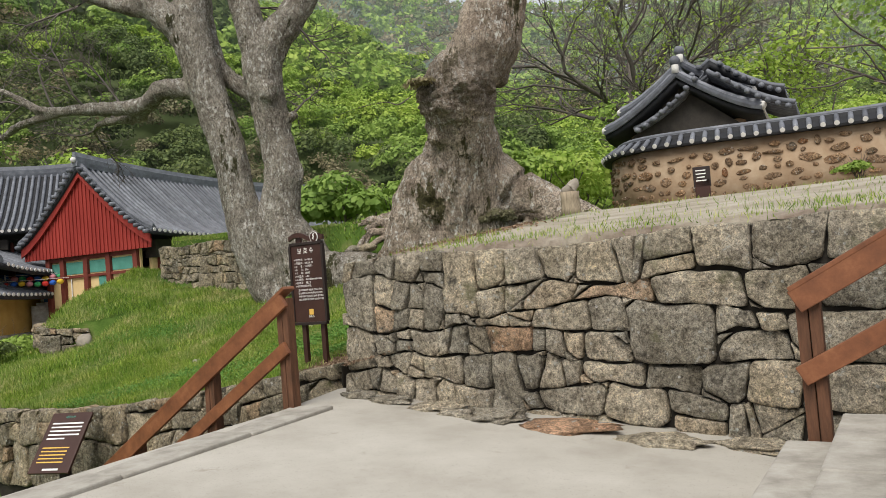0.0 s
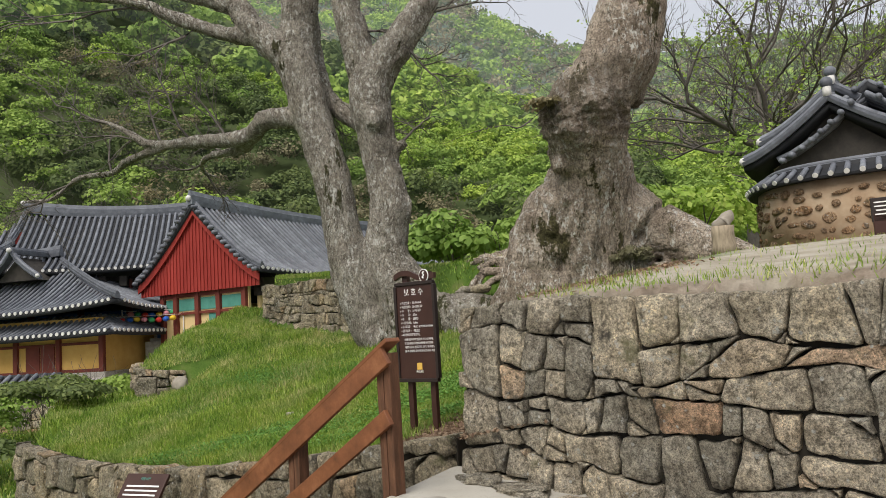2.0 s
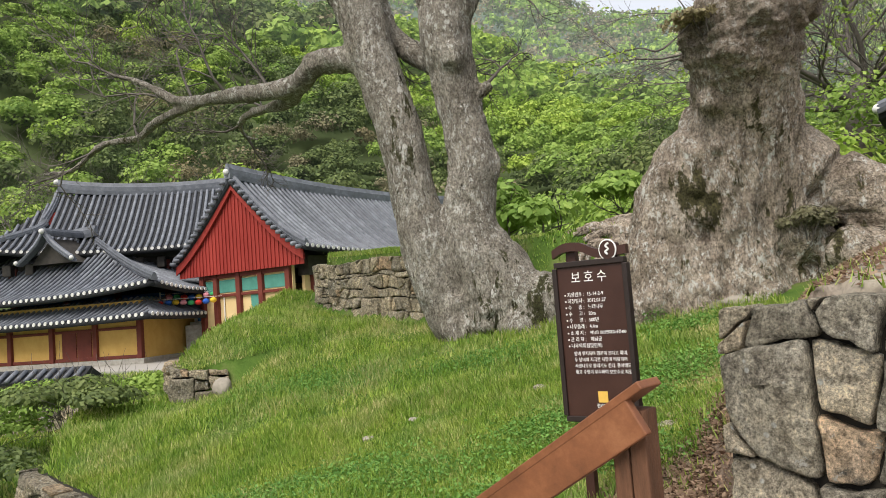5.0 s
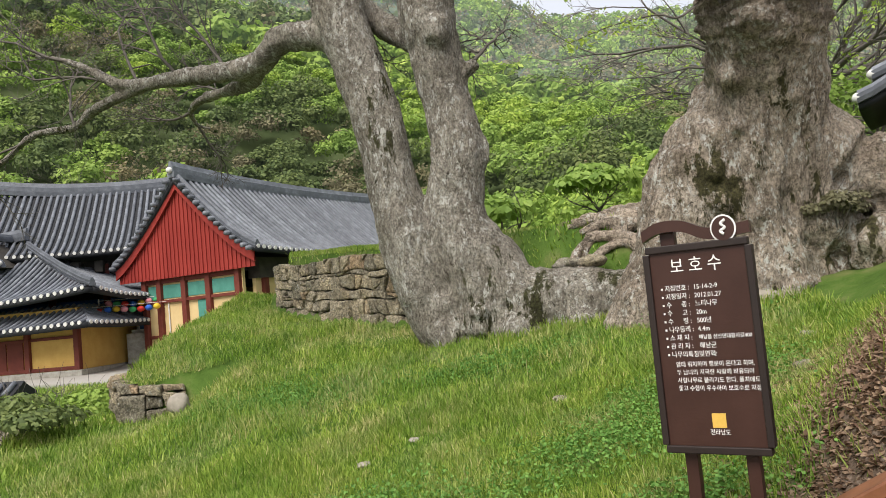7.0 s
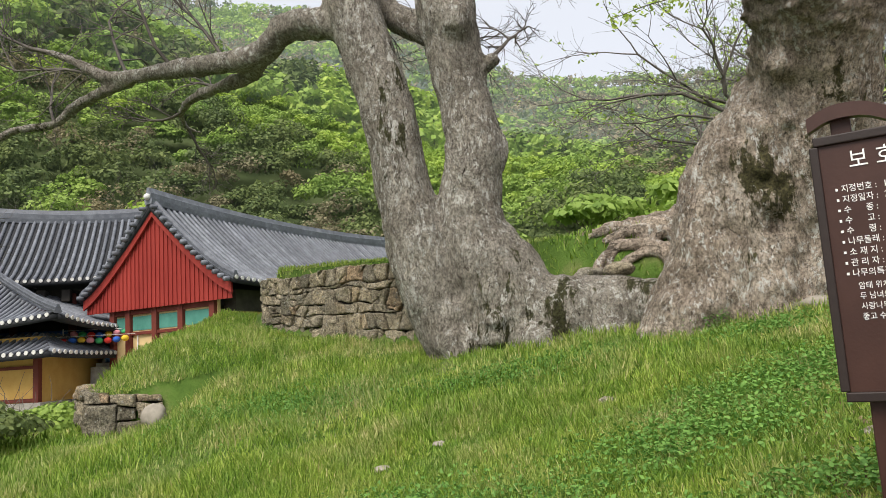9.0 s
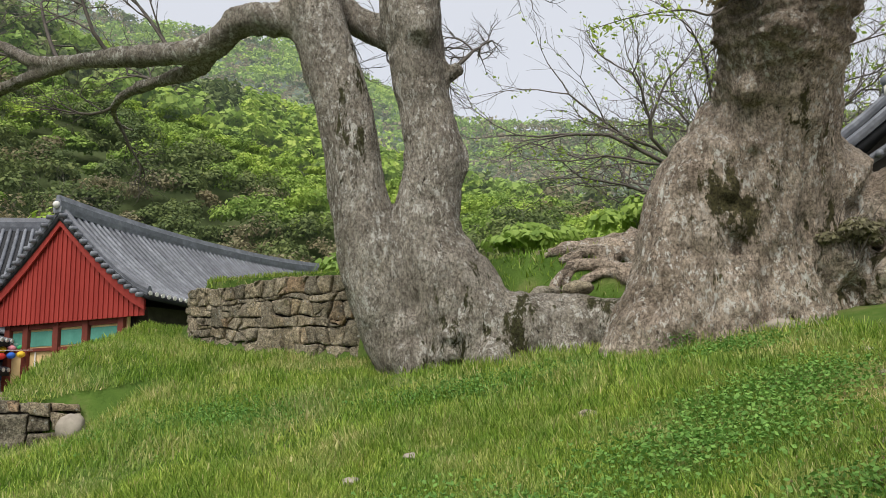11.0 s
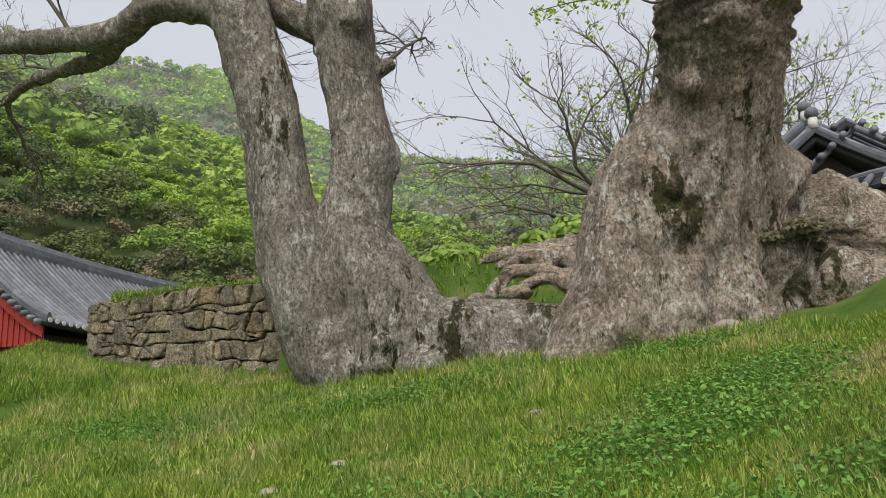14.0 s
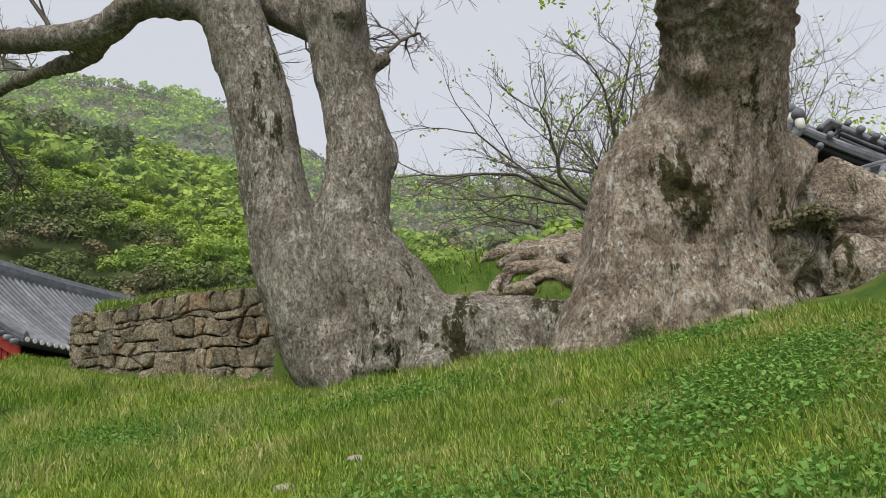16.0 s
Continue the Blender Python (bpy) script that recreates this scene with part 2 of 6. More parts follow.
def bark_material(name, low, mid, high, moss, gnarled):
    """Old smooth-plated bark; gnarled bark has a grain that fans out into the roots, and dark wrinkled burls."""
    k = Mat(name, 0.95, 0.12)
    grain = (1, 1, 0.2)
    flow = k.space((1, 1, 1))
    if gnarled:
        shift = k.n.new("ShaderNodeMapping")
        shift.inputs["Location"].default_value = (-0.3, -0.3, 0)
        shift.inputs["Scale"].default_value = (1, 1, 0)
        k.l.new(k.co, shift.inputs[0])
        unit = k.n.new("ShaderNodeVectorMath")
        unit.operation = "NORMALIZE"
        k.l.new(shift.outputs[0], unit.inputs[0])
        tall = k.n.new("ShaderNodeMapping")
        tall.inputs["Scale"].default_value = (0.12, 0.12, 0.8)
        k.l.new(k.co, tall.inputs[0])
        add = k.n.new("ShaderNodeVectorMath")
        add.operation = "ADD"
        k.l.new(unit.outputs[0], add.inputs[0]), k.l.new(tall.outputs[0], add.inputs[1])
        flow = add.outputs[0]
    place, k.co = k.co, flow
    streak = k.noise(3.5, 5, (1, 1, 0.45), 0.65, 1.2)
    cracks = k.noise(6, 7, (1, 1, 0.4), 0.7, 1.6)
    flakes = k.noise(13, 6, (1, 1, 0.5), 0.7, 1.8)
    k.co = place
    pebble = k.cells(24, (1, 1, 0.6))
    grit = k.noise(34, 7, (1, 1, 0.8), 0.8)
    c = k.ramp(k.noise(2.6, 8, (1, 1, 0.8), 0.68), [(0.3, low), (0.5, mid), (0.7, high)])
    c = k.blend(0.8, c, k.ramp(streak, [(0.34, (0.6, 0.58, 0.55)), (0.5, (1, 1, 1)), (0.68, (1.25, 1.24, 1.2))]), "MULTIPLY")
    c = k.blend(0.9, c, k.ramp(grit, [(0.38, (0.34, 0.32, 0.29)), (0.5, (1, 1, 1)), (0.63, (1.5, 1.48, 1.44))]), "MULTIPLY")
    c = k.blend(0.7, c, k.ramp(pebble, [(0.0, (1.15, 1.15, 1.14)), (0.55, (0.95, 0.95, 0.95)), (0.9, (0.45, 0.43, 0.4))]), "MULTIPLY")
    c = k.blend(k.band(cracks, 0.5, 0.012), c, (0.06, 0.05, 0.04))
    c = k.blend(k.step(flakes, 0.61, 0.635), c, (0.1, 0.083, 0.066))
    patch = k.step(k.noise(1.6, 6, (1, 1, 0.6), 0.65), 0.42, 0.52)
    pale = k.step(k.noise(12, 9, (1, 1, 0.6), 0.82), 0.545, 0.562)
    c = k.blend(k.blend(1.0, patch, pale, "MULTIPLY"), c, (0.66, 0.65, 0.6))
    c = k.blend(k.step(k.noise(7.5, 8, (1, 1, 0.55), 0.78, 1.0), 0.625, 0.65), c, (0.04, 0.033, 0.025))
    crust = k.ramp(k.noise(26, 7, rough=0.8), [(0.38, (0.022, 0.019, 0.013)), (0.6, moss)])
    c = k.blend(k.step(k.noise(0.75, 9, (1.5, 1.5, 0.5), 0.78), 0.585, 0.605), c, crust)
    if gnarled:
        sep = k.n.new("ShaderNodeSeparateXYZ")
        k.l.new(k.co, sep.inputs[0])
        z = k.n.new("ShaderNodeMath")
        z.operation = "MULTIPLY_ADD"
        k.l.new(k.noise(2.2, 6, rough=0.7), z.inputs[0])
        z.inputs[1].default_value = 1.4
        k.l.new(sep.outputs[2], z.inputs[2])
        near = k.ramp(k.step(z.outputs[0], 3.9, 5.6), [(0.0, (0, 0, 0)), (0.3, (0.6, 0.6, 0.6)), (0.7, (0.6, 0.6, 0.6)), (0.95, (0, 0, 0))])
        c = k.blend(near, c, k.ramp(k.noise(13, 9, (1, 1, 2.0), 0.78, 1.5), [(0.36, (0.02, 0.016, 0.011)), (0.48, (0.11, 0.09, 0.068)), (0.64, (0.36, 0.31, 0.25))]))
        # dark mossy burl on the outer lobe
        spot = k.n.new("ShaderNodeVectorMath")
        spot.operation = "DISTANCE"
        k.l.new(k.co, spot.inputs[0])
        spot.inputs[1].default_value = (-0.38, -0.62, 1.85)
        d = k.n.new("ShaderNodeMath")
        d.operation = "MULTIPLY_ADD"
        k.l.new(k.noise(4.0, 9, (1, 1, 0.5), 0.82), d.inputs[0])
        d.inputs[1].default_value = 2.4
        k.l.new(spot.outputs["Value"], d.inputs[2])
        c = k.blend(k.step(d.outputs[0], 1.56, 1.5), c, crust)
    k.colour(c)
    k.bump(grit, 0.9, 0.014)
    k.bump(pebble, 0.6, -0.02)
    k.bump(flakes, 1.0, 0.08)
    k.bump(cracks, 0.9, 0.12)
    return k.m


M_BARK = bark_material("zelkova_bark", (0.235, 0.208, 0.172), (0.365, 0.333, 0.285), (0.49, 0.458, 0.402), (0.1, 0.1, 0.045), False)
M_BARK2 = bark_material("gnarled_zelkova_bark", (0.275, 0.222, 0.174), (0.42, 0.352, 0.286), (0.55, 0.48, 0.4), (0.12, 0.11, 0.05), True)
M_TWIG = simple("bare_twig_bark", [(0.25, (0.07, 0.06, 0.052)), (0.75, (0.17, 0.15, 0.13))], 4, 0.9, 0.2)


def leaf_material(name, stops, rough=0.6):
    k = Mat(name, rough, 0.25)
    c = k.ramp(k.each(True), stops)
    k.co = k.where()
    c = k.blend(1.0, c, k.ramp(k.noise(0.13, 3), [(0.3, (0.72, 0.78, 0.75)), (0.7, (1.2, 1.12, 1.0))]), "MULTIPLY")
    k.colour(c)
    shine_through(k, 0.35)
    return k.m


_k = Mat("grass_blades", 0.6, 0.25)
_green = _k.ramp(_k.each(True), [(0.0, (0.088, 0.155, 0.02)), (0.45, (0.2, 0.305, 0.042)), (0.8, (0.32, 0.425, 0.075)), (0.94, (0.38, 0.42, 0.11)), (1.0, (0.5, 0.45, 0.23))])
_dry = _k.ramp(_k.each(True), [(0.0, (0.16, 0.24, 0.045)), (0.4, (0.3, 0.36, 0.1)), (0.75, (0.44, 0.42, 0.19)), (1.0, (0.58, 0.5, 0.3))])
_k.co = _k.where()
_c = _k.blend(_k.step(_k.noise(0.8, 6, rough=0.7), 0.46, 0.64), _green, _dry)
_c = _k.blend(1.0, _c, _k.ramp(_k.noise(1.7, 4), [(0.35, (0.78, 0.92, 0.75)), (0.65, (1.28, 1.2, 1.2))]), "MULTIPLY")
_k.colour(_c)
shine_through(_k, 0.35)
M_GRASS = _k.m
M_WEED = leaf_material("broad_weed_leaves", [(0.0, (0.08, 0.2, 0.035)), (1.0, (0.23, 0.42, 0.1))])
M_DRYLEAF = leaf_material("dry_fallen_leaves", [(0.0, (0.13, 0.075, 0.05)), (1.0, (0.42, 0.3, 0.22))])
M_TURF = Mat("turf_ground", 0.95, 0.1)
M_TURF.co = M_TURF.where()
_c = M_TURF.ramp(M_TURF.noise(1.3, 8, rough=0.7), [(0.3, (0.05, 0.095, 0.02)), (0.5, (0.085, 0.14, 0.03)), (0.68, (0.15, 0.17, 0.06)), (0.8, (0.2, 0.17, 0.1))])
M_TURF.colour(_c).bump(M_TURF.noise(30, 6), 0.6, 0.05)
M_TURF = M_TURF.m
M_SAND = simple("pale_trodden_sand", [(0.3, (0.3, 0.26, 0.19)), (0.5, (0.45, 0.41, 0.33)), (0.7, (0.55, 0.51, 0.43))], 1.5, 0.95, 0.4)
M_MORTAR = simple("ochre_mortar", [(0.3, (0.24, 0.155, 0.095)), (0.5, (0.36, 0.26, 0.17)), (0.75, (0.5, 0.4, 0.29))], 1.2, 0.95, 0.4)

# ---- plan ----
CORNER = Vector((-1.2, 8.47, 0))           # left end of the tall wall
U = Vector((0.848, -0.53, 0))               # along the tall wall, away from that end
N = Vector((0.53, 0.848, 0))                # into the terrace behind it
DOWN = Vector((-0.86, 0.51, 0))             # the way the lower steps descend
EDGE_A, EDGE_B = Vector((-1.62, 7.5, 0)), Vector((-3.6, 3.2, 0))   # outer edge of the paved landing
LOW_WALL = [(-1.3, 8.62), (-2.6, 9.35), (-4.6, 10.35), (-7.1, 11.85), (-9.2, 13.3), (-10.4, 15.2), (-11.0, 18.0)]
MOUND_WALL = [(-8.6, 24.5), (-8.3, 22.4), (-7.88, 21.0), (-7.2, 20.25), (-6.4, 19.65), (-5.4, 18.95), (-4.5, 18.45)]
STUB = [(-9.6, 17.6), (-8.95, 16.55), (-8.5, 16.55), (-8.0, 16.85)]
MOUND_EDGE = MOUND_WALL + [(-3.2, 17.5), (-1.6, 16.6), (0.6, 16.2), (1.5, 17.5), (2.6, 20.0)]


def near_line(x, y, line):
    """Signed distance to a polyline, positive on its left."""
    best, sign = 1e9, 1
    for (ax, ay), (bx, by) in zip(line, line[1:]):
        dx, dy = bx - ax, by - ay
        k = max(0, min(1, ((x - ax) * dx + (y - ay) * dy) / (dx * dx + dy * dy)))
        d = math.hypot(x - ax - k * dx, y - ay - k * dy)
        if d < best - 1e-9:
            best, sign = d, (1 if dx * (y - ay) - dy * (x - ax) > 0 else -1)
    return best * sign


def paving(x, y):
    return -0.08 * x + 0.025 * y


def bank(x, y):
    a, b = (max(-10.5, x) + 4) / 4, (min(y, 22.0) - 14) / 4
    return 0.655 + 0.551 * a + 0.819 * b + 0.116 * a * a - 0.141 * a * b + 0.182 * b * b - 0.09 * b ** 3 - 0.074 * a * b * b - 0.007 * a * a * b


def court(x, y):
    return mix(-1.75, 0.1, smooth(8, 36, y)) + 0.9 * smooth(38, 46, y) * smooth(-40, -10, x)


def ground(x, y):
    """Height of the ground."""
    ax, ay = x - CORNER.x, y - CORNER.y
    a, b = ax * U.x + ay * U.y, ax * N.x + ay * N.y
    low = court(x, y)
    z = bank(x, y) if -14 < x < 6 and 7 < y < 27 else 1.5
    # mound behind the curved wall and the roots
    me = near_line(x, y, MOUND_EDGE)
    if y > 15 and x < 4:
        wide = 0.12 if x < -4.4 else mix(0.12, 0.85, smooth(-4.4, -3.0, x))
        top = 2.92 + 0.09 * max(0, y - 19)
        z = mix(z, top, smooth(0.16, 0.34, me) if x < -4.6 else smooth(0.0, wide, me))
    # shoulder of the bank above the rubble stub
    z += 0.34 * math.exp(-((x + 8.3) / 1.25) ** 2 - ((y - 18.3) / 1.5) ** 2) * (1 - smooth(-0.5, 0.1, me))
    if me < 0 and x < -4:
        z -= 0.13 * smooth(-2.5, 0, me)
    # hollow before the rubble stub
    if -11 < x < -6.5 and 13 < y < 18:
        dl = near_line(x, y, STUB)
        if dl < 0.1:
            z -= 0.42 * math.exp(-(dl / 1.3) ** 2) * smooth(-6.9, -8.0, x)
    # terrace behind the tall wall
    terrace = 1.74 + 0.11 * max(0, min(b, 6.5)) + 0.06 * max(0, min(b - 6.5, 10))
    w = smooth(-1.5 + 1.25 * (1 - smooth(0.3, 2.5, b)), 0.35, a) * smooth(0.3, 0.55, b)
    if y < 24:
        z = mix(z, terrace, w if me < 0.5 or a > 0 else w * (1 - smooth(0.5, 1.5, me)))
    else:
        z = mix(z, terrace, smooth(0, 3, a))
    # front of the low wall, and the fall on the far side
    lw = near_line(x, y, LOW_WALL)
    keep = 1.0
    if lw > -0.25 and x < -1.2:
        keep = 0.0
    edge = -9.0 - 1.6 * (1 - smooth(15.5, 17.0, y))
    keep *= smooth(edge - 1.5, edge, x) if y < 26 else smooth(-10, -7, x)
    keep *= 1 - smooth(26, 32, y) * (1 - smooth(0, 6, x))
    return mix(low, z, keep)


def rise(az):
    """Height angle of the skyline by bearing (degrees)."""
    pts = [(-75, 26), (-45, 29), (-26, 27.0), (-20, 26.2), (-9.4, 26.0), (-6, 24.8), (-1, 22.3), (3, 20.4), (7, 19.9), (12, 19.2), (25, 18.0), (41, 16.5), (75, 14)]
    if az <= pts[0][0]:
        return pts[0][1]
    for (a0, e0), (a1, e1) in zip(pts, pts[1:]):
        if az <= a1:
            return mix(e0, e1, (az - a0) / (a1 - a0))
    return pts[-1][1]


NEAR_HILL = [(-80, 22), (-45, 25), (-32, 22.5), (-19, 19.5), (-8, 17.0), (0, 13.0), (10, 10.0), (30, 8.5), (80, 8)]


def lookup(az, pts):
    if az <= pts[0][0]:
        return pts[0][1]
    for (a0, e0), (a1, e1) in zip(pts, pts[1:]):
        if az <= a1:
            return mix(e0, e1, (az - a0) / (a1 - a0))
    return pts[-1][1]


def foot_of(az):
    return mix(64, 42, smooth(-9, 6, az))


def hill(az, r):
    """Height of the hills r metres out at a bearing in degrees."""
    foot = foot_of(az)
    bump = 3.5 * noise.noise(Vector((az * 0.09, r * 0.02, 1.7))) * smooth(70, 120, r) + 7 * noise.noise(Vector((az * 0.16, r * 0.006, 4.2))) * smooth(230, 420, r) * (1 - smooth(520, 640, r))
    h1 = math.tan(radians(lookup(az, NEAR_HILL))) * 200 * smooth(foot - 6, 205, r) ** 0.75
    h2 = math.tan(radians(rise(az) - 1.0)) * 640 * max(0.0, min(1.0, (r - 150) / 490)) ** 1.1
    return 0.6 + max(h1, h2) + bump


def grid_sheet(name, mat, xs, ys, fn, keep=None, kind="structure", label=""):
    idx, verts, faces = {}, [], []
    for j, y in enumerate(ys):
        for i, x in enumerate(xs):
            idx[i, j] = len(verts)
            verts.append((x, y, fn(x, y)))
    for j in range(len(ys) - 1):
        for i in range(len(xs) - 1):
            if keep is None or keep((xs[i] + xs[i + 1]) / 2, (ys[j] + ys[j + 1]) / 2):
                faces.append((idx[i, j], idx[i + 1, j], idx[i + 1, j + 1], idx[i, j + 1]))
    return tagged(sheet(name, verts, faces, mat), label, "ground", kind=kind)


def spread(stops):
    out = []
    for a, b, d in stops:
        n = round((b - a) / d)
        out += [a + (b - a) * k / n for k in range(n)]
    return out + [stops[-1][1]]


# ---- ground: one sheet, from the steps to the foot of the hills ----
XS = spread([(-90, -30, 6), (-30, -13, 1.2), (-13, 5, 0.17), (5, 14, 0.6), (14, 80, 5)])
YS = spread([(-60, -6, 6), (-6, 5.6, 1.0), (5.6, 24, 0.17), (24, 34, 0.6), (34, 70, 4)])


def under_paving(x, y):
    """On the landing's side of its outer edge, before the tall wall."""
    ax, ay = x - CORNER.x, y - CORNER.y
    b = ax * N.x + ay * N.y
    return b < (0.34 if ax * U.x + ay * U.y > -0.1 else 0.12) and (x - EDGE_A.x) * (EDGE_B.y - EDGE_A.y) - (y - EDGE_A.y) * (EDGE_B.x - EDGE_A.x) < 0


def all_ground(x, y):
    return ground(x, y) if not under_paving(x, y) else -1.9


_g = Mat("ground_earth_and_turf", 0.95, 0.1)
_g.co = _g.where()
_turf = _g.ramp(_g.noise(1.3, 8, rough=0.7), [(0.3, (0.04, 0.08, 0.014)), (0.5, (0.075, 0.13, 0.024)), (0.68, (0.15, 0.165, 0.06)), (0.82, (0.22, 0.18, 0.11))])
_sand = _g.ramp(_g.noise(1.5, 7, rough=0.7), [(0.3, (0.24, 0.205, 0.15)), (0.5, (0.36, 0.325, 0.26)), (0.7, (0.45, 0.41, 0.345))])
_sep = _g.n.new("ShaderNodeSeparateXYZ")
_g.l.new(_g.co, _sep.inputs[0])


def along(dx, dy, ox, oy):
    k = _g.n.new("ShaderNodeVectorMath")
    k.operation = "DOT_PRODUCT"
    _g.l.new(_g.co, k.inputs[0])
    k.inputs[1].default_value = (dx, dy, 0)
    j = _g.n.new("ShaderNodeMath")
    j.operation = "SUBTRACT"
    _g.l.new(k.outputs["Value"], j.inputs[0])
    j.inputs[1].default_value = dx * ox + dy * oy
    return j.outputs[0]


def times(a, b):
    k = _g.n.new("ShaderNodeMath")
    k.operation = "MULTIPLY"
    _g.l.new(a, k.inputs[0]), _g.l.new(b, k.inputs[1])
    return k.outputs[0]


def wobbled(v, amount):
    k = _g.n.new("ShaderNodeMath")
    k.operation = "MULTIPLY_ADD"
    _g.l.new(_g.noise(0.9, 5), k.inputs[0])
    k.inputs[1].default_value = amount
    _g.l.new(v, k.inputs[2])
    return k.outputs[0]


_path = times(_g.step(wobbled(along(N.x, N.y, CORNER.x, CORNER.y), 2.5), 1.5, 2.3), _g.step(wobbled(along(U.x, U.y, CORNER.x, CORNER.y), 2.0), 1.0, 1.8))
_court = times(_g.step(along(-1, 0, -12.0, 0), 0.0, 1.0), _g.step(along(0.3, 1, -18, 31), 0.0, 1.5))
_earth = _g.ramp(_g.noise(9, 7, rough=0.75), [(0.3, (0.07, 0.048, 0.034)), (0.5, (0.15, 0.108, 0.08)), (0.7, (0.27, 0.21, 0.165))])
_litter = times(_g.step(wobbled(along(U.x, U.y, CORNER.x, CORNER.y), 0.9), -0.85, -0.35), _g.step(along(-N.x, -N.y, CORNER.x, CORNER.y), -4.4, -3.4))
_c = _g.blend(_litter, _turf, _earth)
_c = _g.blend(_path, _c, _sand)
_c = _g.blend(_court, _c, (0.36, 0.34, 0.31))
_g.colour(_c).bump(_g.noise(30, 6), 0.6, 0.05)
M_GROUND = _g.m
grid_sheet("ground", M_GROUND, XS, YS, all_ground, label="grassy bank and sandy terrace around the old trees")

# ---- paved landing ----
bm = bmesh.new()
far = CORNER + U * 9
corners = [Vector((-1.70, 7.42, 0)), CORNER + N * 0.15 - U * 0.2, far + N * 0.15, Vector((9, -6, 0)), Vector((-7.5, -6, 0)), EDGE_B]
n = 14
top = [bm.verts.new((v.x, v.y, paving(v.x, v.y))) for v in corners]
bot = [bm.verts.new((v.x, v.y, -1.9)) for v in corners]
bm.faces.new(top)
for i in range(len(top)):
    j = (i + 1) % len(top)
    bm.faces.new((top[i], bot[i], bot[j], top[j]))
bmesh.ops.recalc_face_normals(bm, faces=bm.faces)
tagged(obj("landing_floor", bm, M_CONC), "worn pale concrete landing before the stone wall", "floor", kind="structure")

# edge slabs along the landing's outer side
edge = thing("edge_slabs", "long dressed granite slabs edging the landing", "kerb", kind="structure")
dirn = (EDGE_B - EDGE_A).normalized()
s = -0.15
rng = random.Random(4)
while s < 5.2:
    ln = rng.uniform(1.1, 1.7)
    p, q = EDGE_A + dirn * s, EDGE_A + dirn * (s + ln - 0.012)
    inn = Vector((-dirn.y, dirn.x, 0)) * 0.19
    c = (p + q) / 2 + inn
    m = Matrix.Translation((c.x, c.y, paving(c.x, c.y) - 0.075)) @ Matrix.Rotation(math.atan2(dirn.y, dirn.x), 4, "Z")
    part("slab", box(0, 0, 0, ln - 0.012, 0.4, 0.18 + rng.uniform(0, 0.008), m, 0.015), M_SLAB, edge)
    s += ln

# ---- trees ----
def woody(name, bm, mat, parent, voxel=0.04, wrinkle=None, deep=1.0, axis=None):
    """A trunk: overlapping tubes fused into one skin, then carved with flutes, cracks and plates of bark.
    axis: where flutes fan out from, following the grain down into the roots."""
    tmp = obj("tmp_wood", bm, mat)
    r = tmp.modifiers.new("fuse", "REMESH")
    r.mode, r.voxel_size, r.use_smooth_shade = "VOXEL", voxel, True
    sm = tmp.modifiers.new("soften", "SMOOTH")
    sm.iterations, sm.factor = 5, 0.5
    me = bpy.data.meshes.new_from_object(tmp.evaluated_get(bpy.context.evaluated_depsgraph_get()))
    bpy.data.objects.remove(tmp)
    nz = noise.noise
    moved = []
    for v in me.vertices:
        x, y, z = v.co
        if axis:
            fx, fy = x - axis[0], y - axis[1]
            ln = math.hypot(fx, fy) + 1e-6
            gx, gy, gz = fx / ln * 1.3, fy / ln * 1.3, (z - 0.6 * ln)
        else:
            gx, gy, gz = x, y, z
        d = 0.07 * nz(Vector((gx * 1.9, gy * 1.9, gz * 0.5)))
        d += 0.045 * nz(Vector((gx * 5.0, gy * 5.0, gz * 0.8 + 7)))
        d -= 0.04 * max(0.0, 1 - abs(nz(Vector((gx * 3.6, gy * 3.6, gz * 0.5 + 3)))) * 10)
        d -= 0.022 * max(0.0, 1 - abs(nz(Vector((gx * 9, gy * 9, gz * 1.3 + 5)))) * 6)
        d += 0.022 * nz(Vector((x * 13, y * 13, z * 6)))
        d += 0.016 * nz(Vector((x * 27, y * 27, z * 18)))
        d *= deep
        if wrinkle:
            w = math.exp(-((z - wrinkle[0]) / wrinkle[1]) ** 2)
            d += w * (0.06 * nz(Vector((x * 2.4, y * 2.4, z * 8))) + 0.05 * nz(Vector((x * 6, y * 6, z * 13))) + 0.03 * nz(Vector((x * 14, y * 14, z * 20))))
        moved.append(v.co + v.normal * d)
    for v, p in zip(me.vertices, moved):
        v.co = p
    me.name = name
    me.shade_smooth()
    ob = new(name, me)
    ob.parent = parent
    return ob


def limb(bm, pts, r0, r1, n=4, sides=12, wob=0.25, power=1.0):
    p = bend(pts, n)
    add_tube(bm, p, [mix(r0, r1, (i / (len(p) - 1)) ** power) for i in range(len(p))], sides, wob=wob)


def trunk(bm, rows, n=4, sides=20, wob=0.22):
    """A trunk from rows of x, y, z, radius."""
    p = bend([r for r in rows], n)
    add_tube(bm, [q[:3] for q in p], [q[3] for q in p], sides, wob=wob)


def knob(bm, c, r, squash=1.0):
    g = bmesh.ops.create_icosphere(bm, subdivisions=2, radius=r)
    for v in g["verts"]:
        v.co = Vector(c) + Vector((v.co.x, v.co.y, v.co.z * squash)) * (1 + 0.25 * noise.noise(v.co * 4 / r))


